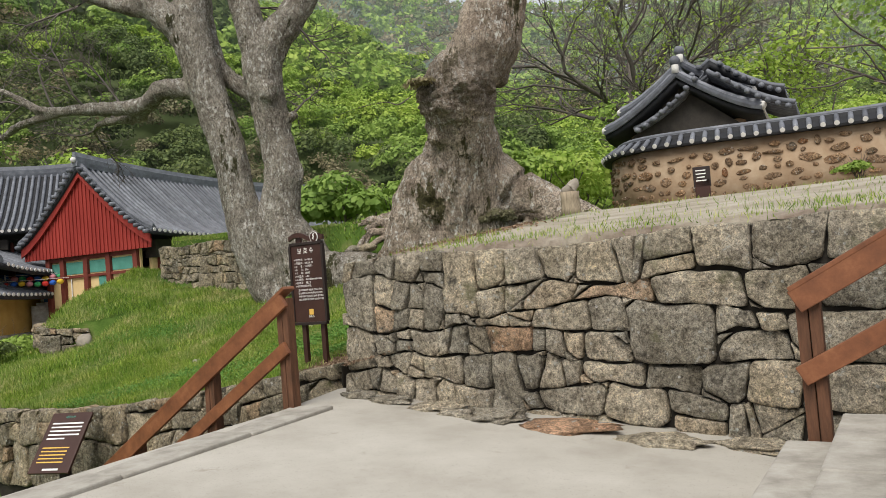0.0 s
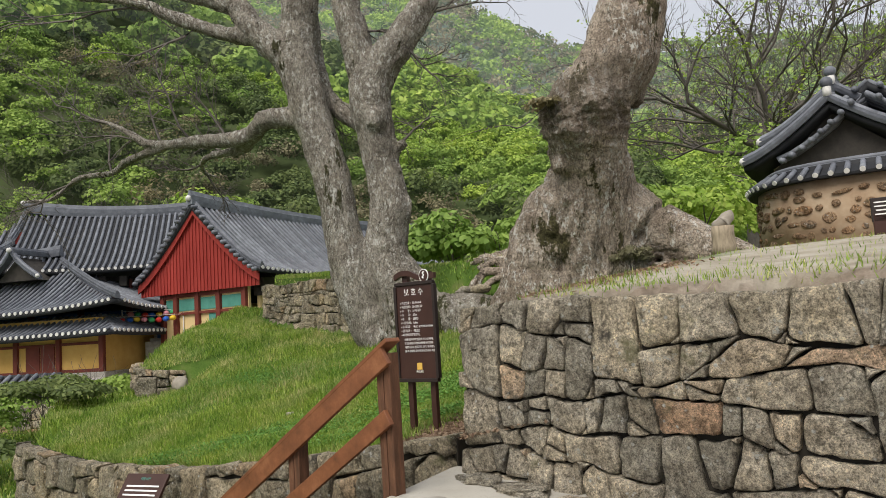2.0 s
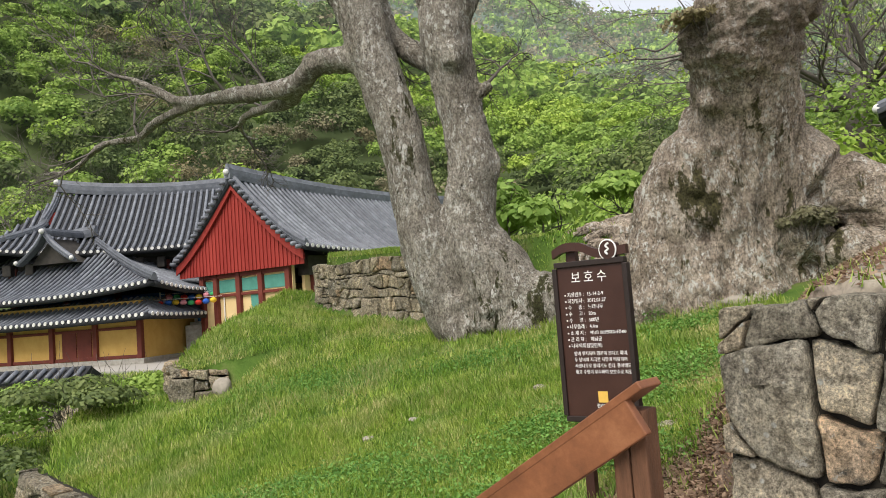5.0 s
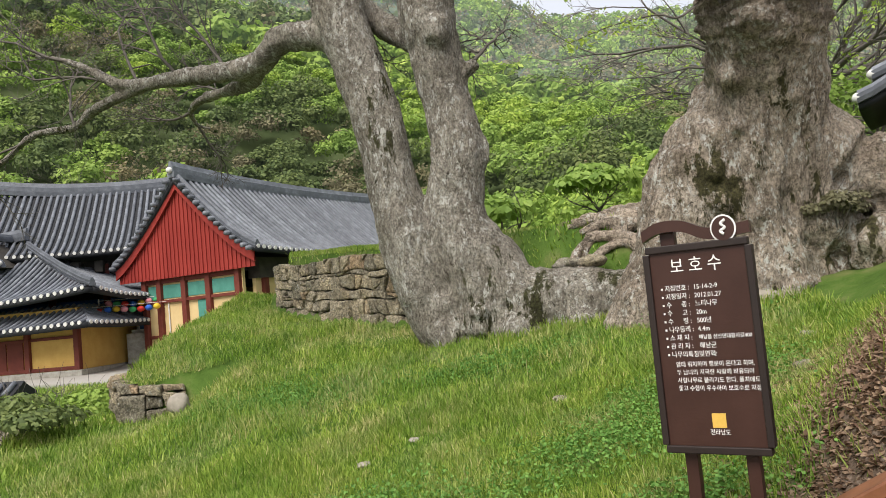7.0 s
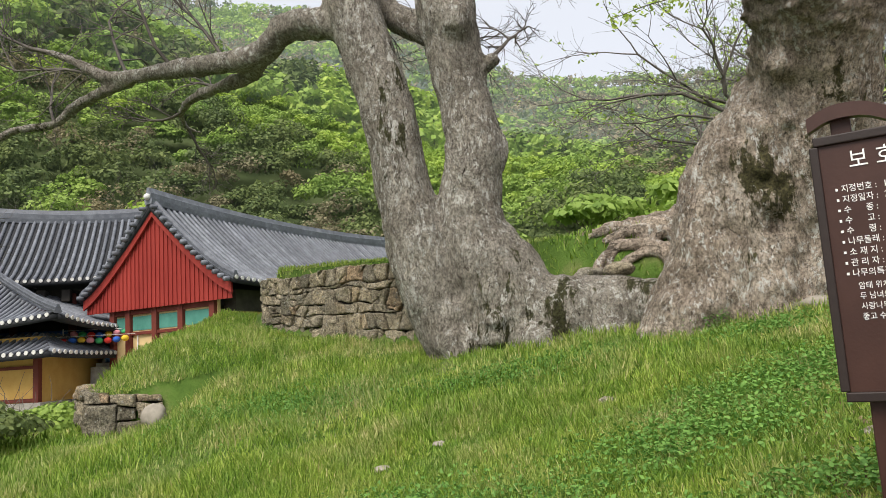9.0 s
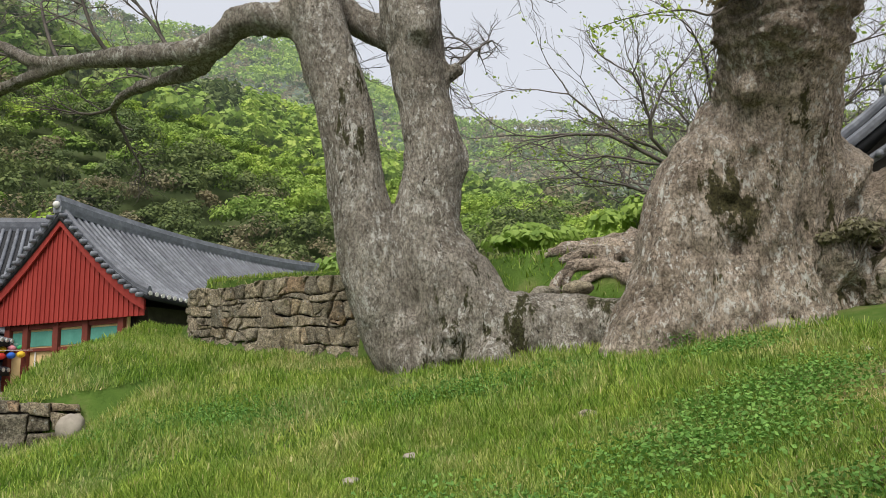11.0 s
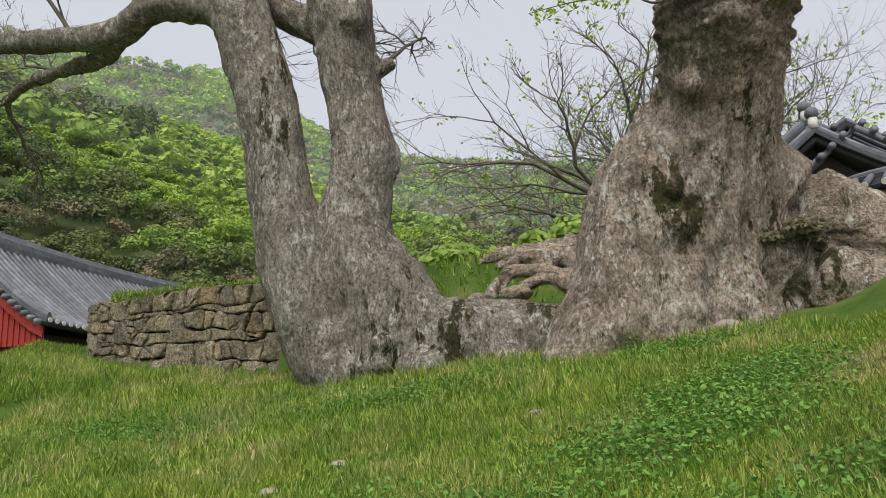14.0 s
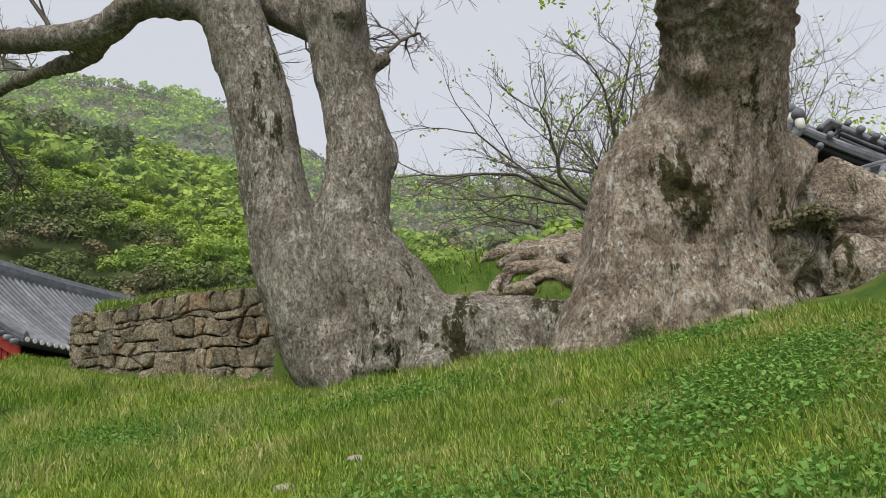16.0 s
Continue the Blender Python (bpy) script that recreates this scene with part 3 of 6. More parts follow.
def twigs(bm, p, d, length, r, depth, rng, spread_a=0.6, droop=0.0, sides=4, thin=0.5, wander=0.2, bald=0.0):
    """Forked bare branches."""
    p, d = Vector(p), Vector(d).normalized()
    pts, q, e = [p.copy()], p.copy(), d.copy()
    steps = 4
    for i in range(steps):
        e = (e + Vector((rng.gauss(0, wander), rng.gauss(0, wander), rng.gauss(0, wander * 0.75) - droop))).normalized()
        q = q + e * length / steps
        pts.append(q.copy())
    add_tube(bm, pts, [mix(r, r * 0.5, i / steps) for i in range(steps + 1)], max(3, sides), cap=False)
    if depth > 0:
        for i in range(1, steps + 1):
            for k in range(2 if i == steps else 1):
                if i < steps and rng.random() < bald:
                    continue
                side = Vector((rng.gauss(0, 1), rng.gauss(0, 1), rng.gauss(0.25, 0.7))).normalized()
                twigs(bm, pts[i], e + side * spread_a, length * rng.uniform(0.5, 0.75), r * thin, depth - 1, rng, spread_a, droop, sides - 1, thin, wander, bald)


rng = random.Random(11)
tree1 = thing("old_zelkova_tree", "twin-stemmed old grey zelkova with long bare low limb", "tree", "old sacred trees", (-3.8, 17.0, 1.0))
bm = bmesh.new()
# outer stem, then inner stem with its wide foot
trunk(bm, [(-3.7, 17.15, 0.7, 0.5), (-3.8, 17.12, 1.2, 0.46), (-3.95, 17.1, 1.5, 0.43), (-4.13, 17.1, 1.88, 0.43), (-4.27, 17.1, 2.42, 0.45), (-4.38, 17.1, 2.89, 0.45), (-4.48, 17.1, 3.36, 0.42), (-4.57, 17.1, 3.85, 0.40), (-4.64, 17.1, 4.5, 0.40), (-4.77, 17.1, 5.09, 0.40), (-4.95, 17.1, 5.7, 0.39), (-5.12, 17.1, 6.35, 0.41), (-5.23, 17.1, 6.93, 0.44), (-5.34, 17.1, 7.57, 0.45), (-5.28, 17.1, 8.3, 0.42), (-5.2, 17.0, 8.9, 0.40), (-5.0, 16.9, 10.6, 0.33)], 3, 22, 0.1)
trunk(bm, [(-3.1, 17.25, 0.8, 0.8), (-3.14, 17.25, 1.39, 0.76), (-3.22, 17.2, 1.84, 0.74), (-3.3, 17.15, 2.23, 0.69), (-3.46, 17.1, 2.62, 0.59), (-3.58, 17.1, 3.01, 0.49), (-3.6, 17.1, 3.41, 0.44), (-3.53, 17.1, 3.81, 0.42), (-3.48, 17.1, 4.21, 0.42), (-3.56, 17.1, 4.7, 0.38), (-3.63, 17.1, 5.2, 0.39), (-3.7, 17.05, 5.8, 0.40), (-3.77, 17.0, 6.3, 0.44), (-3.74, 17.0, 6.9, 0.44), (-3.7, 17.0, 7.2, 0.36)], 3, 22, 0.1)
trunk(bm, [(-3.7, 17.0, 6.7, 0.42), (-3.48, 16.95, 7.13, 0.40), (-3.0, 16.9, 7.67, 0.36), (-2.65, 16.9, 8.1, 0.32), (-2.4, 16.9, 8.6, 0.3), (-2.2, 17.0, 10.3, 0.25)], 3, 16, 0.15)
trunk(bm, [(-3.8, 17.0, 6.7, 0.36), (-3.9, 16.95, 7.2, 0.33), (-4.07, 16.9, 8.06, 0.33), (-4.14, 16.9, 8.56, 0.31), (-4.1, 16.8, 10.3, 0.25)], 3, 16, 0.2)
limb(bm, [(-3.75, 17.15, 5.85), (-4.1, 17.35, 6.12), (-4.65, 17.5, 6.5), (-4.95, 17.6, 6.95), (-5.2, 17.9, 7.9), (-5.4, 18.4, 9.2)], 0.25, 0.18)
limb(bm, [(-5.35, 17.1, 7.2), (-5.7, 17.0, 7.74), (-6.25, 17.0, 8.25), (-6.6, 17.0, 8.8), (-7.3, 17.0, 9.15), (-9.0, 17.0, 9.8)], 0.38, 0.2)
limb(bm, [(-6.2, 17.0, 8.1), (-6.8, 17.0, 8.22), (-7.5, 17.0, 8.5), (-8.35, 17.0, 8.9), (-9.0, 17.0, 9.25), (-11.0, 17.0, 9.7)], 0.2, 0.1)
# long low limb with its forks
limb(bm, [(-5.43, 17.10, 6.26), (-6.21, 17.30, 6.33), (-6.70, 17.60, 6.11), (-7.39, 17.90, 6.14), (-8.46, 18.40, 6.31), (-9.48, 18.85, 6.44), (-10.11, 19.15, 6.63)], 0.25, 0.11, 6)
limb(bm, [(-10.04, 19.15, 6.60), (-11.33, 19.60, 7.36), (-12.83, 20.00, 7.86)], 0.11, 0.03, 5, 8)
limb(bm, [(-9.30, 18.75, 6.38), (-10.93, 19.80, 6.38), (-11.67, 20.24, 6.20), (-12.84, 20.60, 6.24), (-13.96, 21.00, 5.82), (-15.10, 21.40, 5.89)], 0.12, 0.06, 5, 8)
limb(bm, [(-6.66, 17.60, 6.14), (-6.98, 18.00, 5.94), (-7.86, 18.80, 6.07), (-8.63, 19.60, 6.22), (-9.11, 20.20, 6.20), (-9.16, 20.60, 6.02), (-9.00, 20.90, 6.00)], 0.15, 0.045, 6, 8)
# saddle of fused roots, burls and broken stubs
trunk(bm, [(-3.3, 17.1, 2.1, 0.6), (-3.0, 17.0, 1.92, 0.58), (-2.75, 16.95, 1.82, 0.54), (-2.47, 16.88, 1.75, 0.49), (-2.03, 16.78, 1.74, 0.45), (-1.58, 16.68, 1.74, 0.44), (-1.07, 16.5, 1.66, 0.44), (-0.5, 16.4, 1.6, 0.5)], 3, 18, 0.2)
limb(bm, [(-2.9, 16.9, 1.6), (-2.75, 16.6, 1.3), (-2.65, 16.4, 0.9)], 0.4, 0.3)
limb(bm, [(-2.0, 16.7, 1.6), (-1.9, 16.45, 1.3), (-1.85, 16.3, 0.95)], 0.36, 0.26)
limb(bm, [(-3.95, 16.95, 1.9), (-3.85, 16.8, 1.35), (-3.8, 16.7, 0.9)], 0.3, 0.26)
knob(bm, (-3.36, 16.5, 1.68), 0.17, 0.8)
knob(bm, (-3.36, 16.6, 1.45), 0.22, 0.7)
knob(bm, (-3.62, 16.72, 5.92), 0.25, 1.2)
knob(bm, (-3.78, 16.75, 6.75), 0.2)
limb(bm, [(-3.4, 17.05, 5.3), (-3.2, 17.05, 5.4), (-3.06, 17.05, 5.47)], 0.15, 0.09, 3, 10, 0.4)
limb(bm, [(-3.3, 17.05, 3.75), (-3.1, 17.02, 4.05), (-3.18, 17.05, 4.4)], 0.14, 0.1, 4, 10, 0.4)
bmesh.ops.translate(bm, verts=bm.verts, vec=(3.8, -17.0, -1.0))
woody("trunk", bm, M_BARK, tree1, 0.038, None, 0.34)
bm = bmesh.new()
for a, d, ln in (((-7.39, 17.9, 6.14), (-0.3, 0.2, 0.9), 1.4), ((-8.46, 18.4, 6.31), (-0.5, -0.2, 0.7), 1.8), ((-9.48, 18.85, 6.44), (-0.4, 0.3, 0.8), 1.8), ((-10.11, 19.15, 6.63), (-0.7, 0.3, 0.3), 2.0), ((-11.67, 20.24, 6.2), (-0.3, 0.2, 0.9), 1.6), ((-12.84, 20.6, 6.24), (-0.6, 0.2, -0.2), 1.8), ((-13.96, 21.0, 5.82), (-0.8, 0.3, -0.3), 1.8), ((-7.86, 18.8, 6.07), (-0.3, 0.3, 0.5), 1.0), ((-9.11, 20.2, 6.2), (-0.6, 0.2, -0.3), 0.9), ((-9.16, 20.6, 6.02), (0.3, 0.2, -0.5), 0.8), ((-11.33, 19.6, 7.36), (-0.8, 0.2, 0.4), 1.8), ((-8.6, 17.0, 9.0), (-1, 0, 0.5), 3.0), ((-7.6, 17.0, 8.5), (-0.6, -0.2, -0.5), 1.5), ((-4.9, 17.6, 6.9), (0.1, 0.3, -0.8), 0.9), ((-4.6, 17.5, 6.45), (0.5, 0.1, -0.6), 1.2), ((-3.0, 16.8, 7.6), (0.6, 0, -0.9), 1.0), ((-2.6, 16.9, 8.1), (0.9, 0, 0.1), 1.2), ((-3.1, 17.0, 5.5), (0.6, 0, 0.5), 0.7), ((-4.0, 16.9, 7.9), (0.6, 0.1, 0.2), 0.9)):
    twigs(bm, a, d, ln, 0.036, 3, rng, 0.8, 0.02)
bmesh.ops.translate(bm, verts=bm.verts, vec=(3.8, -17.0, -1.0))
part("twig_spray", bm, M_TWIG, tree1, "thin crooked twigs", True)

tree2 = thing("giant_zelkova_tree", "massive gnarled zelkova trunk with burls and spreading roots", "tree", "old sacred trees", (0.2, 16.0, 1.2))
bm = bmesh.new()
trunk(bm, [(0.4, 17.0, 0.8, 1.75), (0.4, 16.95, 1.3, 1.58), (0.4, 16.85, 1.8, 1.45), (0.42, 16.7, 2.4, 1.32), (0.45, 16.45, 2.95, 1.18), (0.48, 16.3, 3.3, 1.08), (0.52, 16.1, 3.6, 0.98), (0.58, 15.93, 3.93, 0.87), (0.62, 15.65, 4.2, 0.74), (0.6, 15.45, 4.5, 0.68), (0.56, 15.28, 4.75, 0.7), (0.53, 15.08, 5.05, 0.76), (0.64, 14.97, 5.35, 0.7), (0.86, 14.95, 5.6, 0.65), (1.15, 14.9, 6.0, 0.67), (1.37, 14.9, 6.55, 0.64), (1.52, 14.9, 7.0, 0.58), (2.0, 14.8, 8.2, 0.48), (2.6, 14.7, 10.5, 0.38)], 3, 30, 0.13)
limb(bm, [(1.15, 15.2, 5.5), (1.6, 15.5, 6.3), (1.75, 15.9, 7.2), (1.9, 16.3, 8.8)], 0.42, 0.25)
# mossy outer lobe, then the buttress roots
trunk(bm, [(0.1, 15.75, 3.95, 0.34), (-0.2, 15.82, 3.55, 0.52), (-0.38, 15.88, 3.1, 0.6), (-0.5, 15.88, 2.6, 0.62), (-0.72, 15.85, 2.0, 0.62), (-1.1, 15.85, 1.3, 0.58), (-1.3, 15.8, 0.9, 0.5)], 3, 18, 0.25)
trunk(bm, [(0.95, 16.0, 3.9, 0.42), (1.25, 15.9, 3.5, 0.5), (1.7, 15.8, 3.12, 0.48), (2.2, 15.6, 2.78, 0.45), (2.65, 15.4, 2.48, 0.42), (3.2, 15.2, 2.15, 0.36), (4.0, 14.9, 1.75, 0.22)], 3, 16, 0.12)
limb(bm, [(0.9, 16.3, 2.7), (1.8, 16.5, 2.6), (2.9, 16.7, 2.4)], 0.6, 0.25)
trunk(bm, [(1.0, 15.75, 2.6, 0.45), (1.5, 15.5, 2.15, 0.45), (2.1, 15.2, 1.95, 0.38), (2.9, 14.8, 1.8, 0.25)], 3, 14, 0.4)
limb(bm, [(0.45, 15.75, 2.2), (0.5, 15.5, 1.7), (0.55, 15.35, 1.2)], 0.5, 0.36)
limb(bm, [(-0.2, 15.75, 2.3), (-0.3, 15.55, 1.7), (-0.4, 15.4, 1.15)], 0.5, 0.36)
rr = random.Random(17)
for k in range(15):
    a = -2.9 + 2.75 * (k + rr.uniform(-0.3, 0.3)) / 14
    c, d = math.cos(a), math.sin(a)
    f = rr.uniform(0.95, 1.04)
    limb(bm, [(0.61 + 0.6 * c, 15.6 + 0.55 * d, 4.3), (0.52 + 0.88 * f * c, 16.1 + 0.86 * f * d, 3.5), (0.45 + 1.2 * f * c, 16.55 + 1.16 * f * d, 2.6), (0.4 + 1.42 * f * c, 16.85 + 1.36 * f * d, 1.9), (0.4 + 1.75 * f * c, 16.95 + 1.68 * f * d, 1.2)], 0.1, rr.uniform(0.14, 0.24), 4, 8, 0.5)
for c, r in (((0.28, 14.62, 4.88), 0.34), ((0.66, 14.42, 5.15), 0.34), ((0.02, 15.0, 5.2), 0.33), ((0.05, 15.08, 4.3), 0.21), ((0.12, 15.22, 3.68), 0.1), ((0.4, 15.14, 3.8), 0.11), ((1.03, 15.15, 5.0), 0.3), ((0.9, 14.8, 5.35), 0.3), ((0.3, 14.75, 5.4), 0.3), ((-0.2, 15.42, 3.2), 0.2), ((-0.12, 15.4, 2.8), 0.18), ((0.75, 14.85, 4.65), 0.24), ((0.35, 15.5, 1.75), 0.16)):
    knob(bm, c, r)
bmesh.ops.translate(bm, verts=bm.verts, vec=(-0.2, -16.0, -1.2))
woody("trunk", bm, M_BARK2, tree2, 0.031, (3.72, 0.5), 0.6, (0.3, 0.3))
bm = bmesh.new()
SPRIG = [(-0.56, 14.40, 4.88), (-0.86, 14.40, 4.93), (-1.41, 14.40, 4.86), (-1.95, 14.40, 4.70)]
limb(bm, [(x - 0.2, y - 16.0, z - 1.2) for x, y, z in [(0.1, 14.9, 5.5)] + SPRIG], 0.016, 0.004, 4, 5)
part("sprig", bm, M_TWIG, tree2, "thin hanging twig with young leaves", True)
for k in range(24):
    bm = bmesh.new()
    y0, turn, reach = 16.75 + 0.065 * k, rr.uniform(-0.02, 0.1), rr.uniform(0.9, 1.9)
    pts = []
    for j in range(7):
        f = j / 6
        x, y = -0.2 - reach * f, y0 + turn * j + rr.uniform(-0.08, 0.08)
        z = mix(2.95 + 0.35 * (y - 17), ground(x, y) + 0.02, smooth(0.0, 0.7, f))
        pts.append((x - 0.2, y - 16.0, min(z, ground(x, y) + 0.12 * (1 - f)) + rr.uniform(-0.05, 0.03) - 1.2))
    limb(bm, pts, rr.uniform(0.13, 0.22), rr.uniform(0.04, 0.08), 3, 10, 0.7)
    part("root", bm, M_BARK2, tree2, "creeping grey root", True)


# ---- stone walls ----
def clip(poly, n, c):
    """The part of a polygon where n . p <= c."""
    out = []
    for p, q in zip(poly, poly[1:] + poly[:1]):
        a, b = n.dot(p) - c, n.dot(q) - c
        if a <= 0:
            out.append(p)
        if a * b < 0:
            out.append(p + (q - p) * (a / (a - b)))
    return out


def courses(start, length, low, high, rows, wide, rng, tall, split):
    """Cells of a roughly coursed rubble face: uneven courses, stones through two courses, broken ones and wedged chips; s along, v up."""
    marks = [0.0]
    for _ in range(rows):
        marks.append(marks[-1] + rng.uniform(0.7, 1.35))
    marks = [m / marks[-1] for m in marks]

    def level(k, s):
        wav = 0.0 if k in (0, rows) else (0.55 * noise.noise(Vector((s * 0.9, k * 3.1, 5))) + 0.3 * noise.noise(Vector((s * 3.1, k * 2.3, 9)))) / rows
        return mix(low(s), high(s), marks[k] + wav) + (0.03 * noise.noise(Vector((s * 1.7, k, 3))) if k == rows else 0)

    out, taken = [], {k: [] for k in range(rows + 2)}
    for k in range(rows):
        s, lean = start, 0.0
        while s < length - 0.02:
            hit = [t for t in taken[k] if t[0] - 0.02 <= s < t[1] - 0.02]
            if hit:
                s, lean = hit[0][1], hit[0][2]
                continue
            nxt = min([t for t in taken[k] if t[0] > s + 0.01] + [(length, length, 0.0, 0.0)])
            e = s + wide(s) * rng.choice((0.5, 0.75, 0.9, 1.0, 1.15, 1.4, 1.7)) * rng.uniform(0.9, 1.1)
            lean2 = rng.uniform(-0.05, 0.05)
            if nxt[0] - e < wide(s) * 0.45:
                e, lean2 = nxt[0], nxt[3]
            kk = k + 1
            if k < rows - 1 and rng.random() < tall and e - s > 0.2 and not any(t[0] < e and t[1] > s for t in taken[k + 1]):
                taken[k + 1].append((s, e, lean2, lean))
                kk = k + 2
            m = mix(s, e, rng.uniform(0.35, 0.65))
            bow = rng.uniform(-0.02, 0.02)
            cell = [Vector(p) for p in ((s - lean, level(k, s)), (m, level(k, m)), (e - lean2, level(k, e)), (e + lean2, level(kk, e)), (m, level(kk, m) + bow), (s + lean, level(kk, s)))]
            mid = sum(cell, Vector((0, 0))) / 6
            if rng.random() < split:
                a = rng.choice((0.1, 1.5, 0.3, 1.3, -0.3)) + rng.uniform(-0.25, 0.25)
                n = Vector((math.sin(a), math.cos(a)))
                c = n.dot(mid) + rng.uniform(-0.05, 0.05)
                halves = [clip(cell, n, c), clip(cell, -n, -c)]
            elif rng.random() < 0.45:
                n = Vector((rng.choice((-1, 1)), rng.choice((-1, 1)) * rng.uniform(0.6, 1.6))).normalized()
                c = max(n.dot(p) for p in cell) - rng.uniform(0.045, 0.1)
                halves = [clip(cell, n, c), clip(cell, -n, -c)]
            else:
                halves = [cell]
            out += [h for h in halves if len(h) > 2]
            s, lean = e, lean2
    return out


def worn(cell, rng, gap):
    """A cell's outline with its corners worn round and its sides uneven, drawn in by the joint."""
    mid = sum(cell, Vector((0, 0))) / len(cell)
    size = max((p - mid).length for p in cell)
    pts = []
    for i in range(len(cell)):
        p, q, r = cell[i - 1], cell[i], cell[(i + 1) % len(cell)]
        la, lb = (p - q).length, (r - q).length
        if la < 1e-4 or lb < 1e-4:
            continue
        a, b = (p - q) / la, (r - q) / lb
        k = min(la * 0.4, lb * 0.4, size * rng.uniform(0.05, 0.2))
        pts += [q + a * k, q + (a + b) * k * 0.28, q + b * k]
        n = int((lb - 2 * k) / 0.07)
        for m in range(1, n + 1):
            pts.append(q + b * (k + (lb - 2 * k) * m / (n + 1)))
    out = []
    for p in pts:
        v = p - mid
        ln = max(1e-4, v.length)
        w = 0.02 * noise.noise(Vector((p.x * 9, p.y * 9, mid.x))) + 0.012 * noise.noise(Vector((p.x * 25, p.y * 25, mid.y)))
        out.append(mid + v * max(0.3, 1 - (gap - w * 0.8 + 0.004) / ln))
    return out, mid, size


def stone(parent, pts, place, proud, thick, rng, mat, mid, size):
    """One wall stone from its face outline, rough-dressed and slightly tilted."""
    bm = bmesh.new()
    rings = []
    tilt = Vector((rng.uniform(-1, 1), rng.uniform(-1, 1))) * 0.07
    key = rng.uniform(0, 50)
    for scale_, d in ((1.0, -thick), (1.0, -0.035), (0.985, proud - 0.016), (0.93, proud - 0.002), (0.72, proud + 0.004), (0.4, proud + 0.008)):
        ring = []
        for p in pts:
            v = p - mid
            q = mid + v * scale_
            dd = d
            if d > -0.03:
                dd += tilt.dot(v) + (0.05 * noise.noise(Vector((q.x * 4.5, q.y * 4.5, key))) + 0.018 * noise.noise(Vector((q.x * 16, q.y * 16, key)))) * min(1, size * 4)
            ring.append(bm.verts.new(place(q.x, q.y, dd)))
        rings.append(ring)
    n = len(pts)
    for a, b in zip(rings, rings[1:]):
        for i in range(n):
            bm.faces.new((a[i], a[(i + 1) % n], b[(i + 1) % n], b[i]))
    bm.faces.new(rings[-1])
    bmesh.ops.recalc_face_normals(bm, faces=bm.faces)
    return part("stone", bm, mat, parent, "", True)


def stone_wall(parent, place, start, length, bottom, top, rows, wide, rng, mat, proud=0.03, thick=0.16, tall=0.15, split=0.2, skip=None, gap=0.006):
    """A face of fitted rubble stones."""
    for cell in courses(start, length, bottom, top, rows, wide if callable(wide) else lambda s: wide, rng, tall, split):
        pts, mid, size = worn(cell, rng, gap)
        if len(pts) > 5 and size > 0.03 and not (skip and skip(mid.x, mid.y)):
            stone(parent, pts, place, proud * rng.uniform(-0.2, 1.6), thick, rng, mat, mid, size)


def core(parent, place, length, bottom, top, depth, start=0.0, n=24):
    """The wall's body of earth and rubble behind its facing stones; its near-black colour stands in for shade in the
    joints.
    """
    bm = bmesh.new()
    cols = []
    for i in range(n + 1):
        s = mix(start, length, i / n)
        cols.append([bm.verts.new(place(s, v, d)) for v, d in ((bottom(s) - 0.1, -0.07), (top(s) - 0.05, -0.07), (top(s) - 0.05, -depth), (bottom(s) - 0.1, -depth))])
    for a, b in zip(cols, cols[1:]):
        for i in range(4):
            bm.faces.new((a[i], b[i], b[(i + 1) % 4], a[(i + 1) % 4]))
    bm.faces.new(cols[0])
    bm.faces.new(cols[-1][::-1])
    bmesh.ops.recalc_face_normals(bm, faces=bm.faces)
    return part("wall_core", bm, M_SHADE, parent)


def along_line(line):
    """A place() for a wall on a polyline, stones facing its right-hand side."""
    seg = []
    tot = 0
    for (ax, ay), (bx, by) in zip(line, line[1:]):
        ln = math.hypot(bx - ax, by - ay)
        seg.append((tot, ln, ax, ay, (bx - ax) / ln, (by - ay) / ln))
        tot += ln

    def xy(s):
        for t0, ln, ax, ay, dx, dy in seg:
            if s <= t0 + ln or t0 + ln >= tot - 1e-6:
                return ax + dx * (s - t0), ay + dy * (s - t0), dx, dy

    def place(s, v, d):
        x, y, dx, dy = xy(s)
        x1, y1, dx1, dy1 = xy(max(0.0, s - 0.25))
        x2, y2, dx2, dy2 = xy(min(tot, s + 0.25))
        nx, ny = dy1 + dy2, -(dx1 + dx2)
        ln = math.hypot(nx, ny)
        return Vector((x + nx / ln * d, y + ny / ln * d, v))
    return place, xy, tot


def tall_place(s, v, d):
    p = CORNER + U * s - N * (d - 0.05 * v)
    return Vector((p.x, p.y, v))


def end_place(s, v, d):
    p = CORNER + N * s - U * (d - 0.04 * v)
    return Vector((p.x, p.y, v))


def tall_top(s):
    return 1.74 + 0.025 * math.sin(s * 1.7)


def tall_foot(s):
    p = CORNER + U * s
    return paving(p.x, p.y) - 0.22


wall = thing("wall_terrace", "tall dry-laid granite rubble wall with lichen holding the terrace", "wall", kind="structure")
stone_wall(wall, tall_place, 0.0, 6.4, tall_foot, tall_top, 7, lambda s: mix(0.27, 0.46, smooth(1.2, 3.6, s)), random.Random(21), M_STONE, 0.03, 0.2, 0.2, 0.13,
           lambda s, v: abs(s - 3.5) < 0.2 and v < 0.06)
stone_wall(wall, end_place, 0.22, 1.7, lambda s: 0.3 + 0.2 * s, lambda s: 1.7, 5, 0.34, random.Random(22), M_STONE, 0.03, 0.18)
core(wall, tall_place, 6.4, tall_foot, tall_top, 0.9)

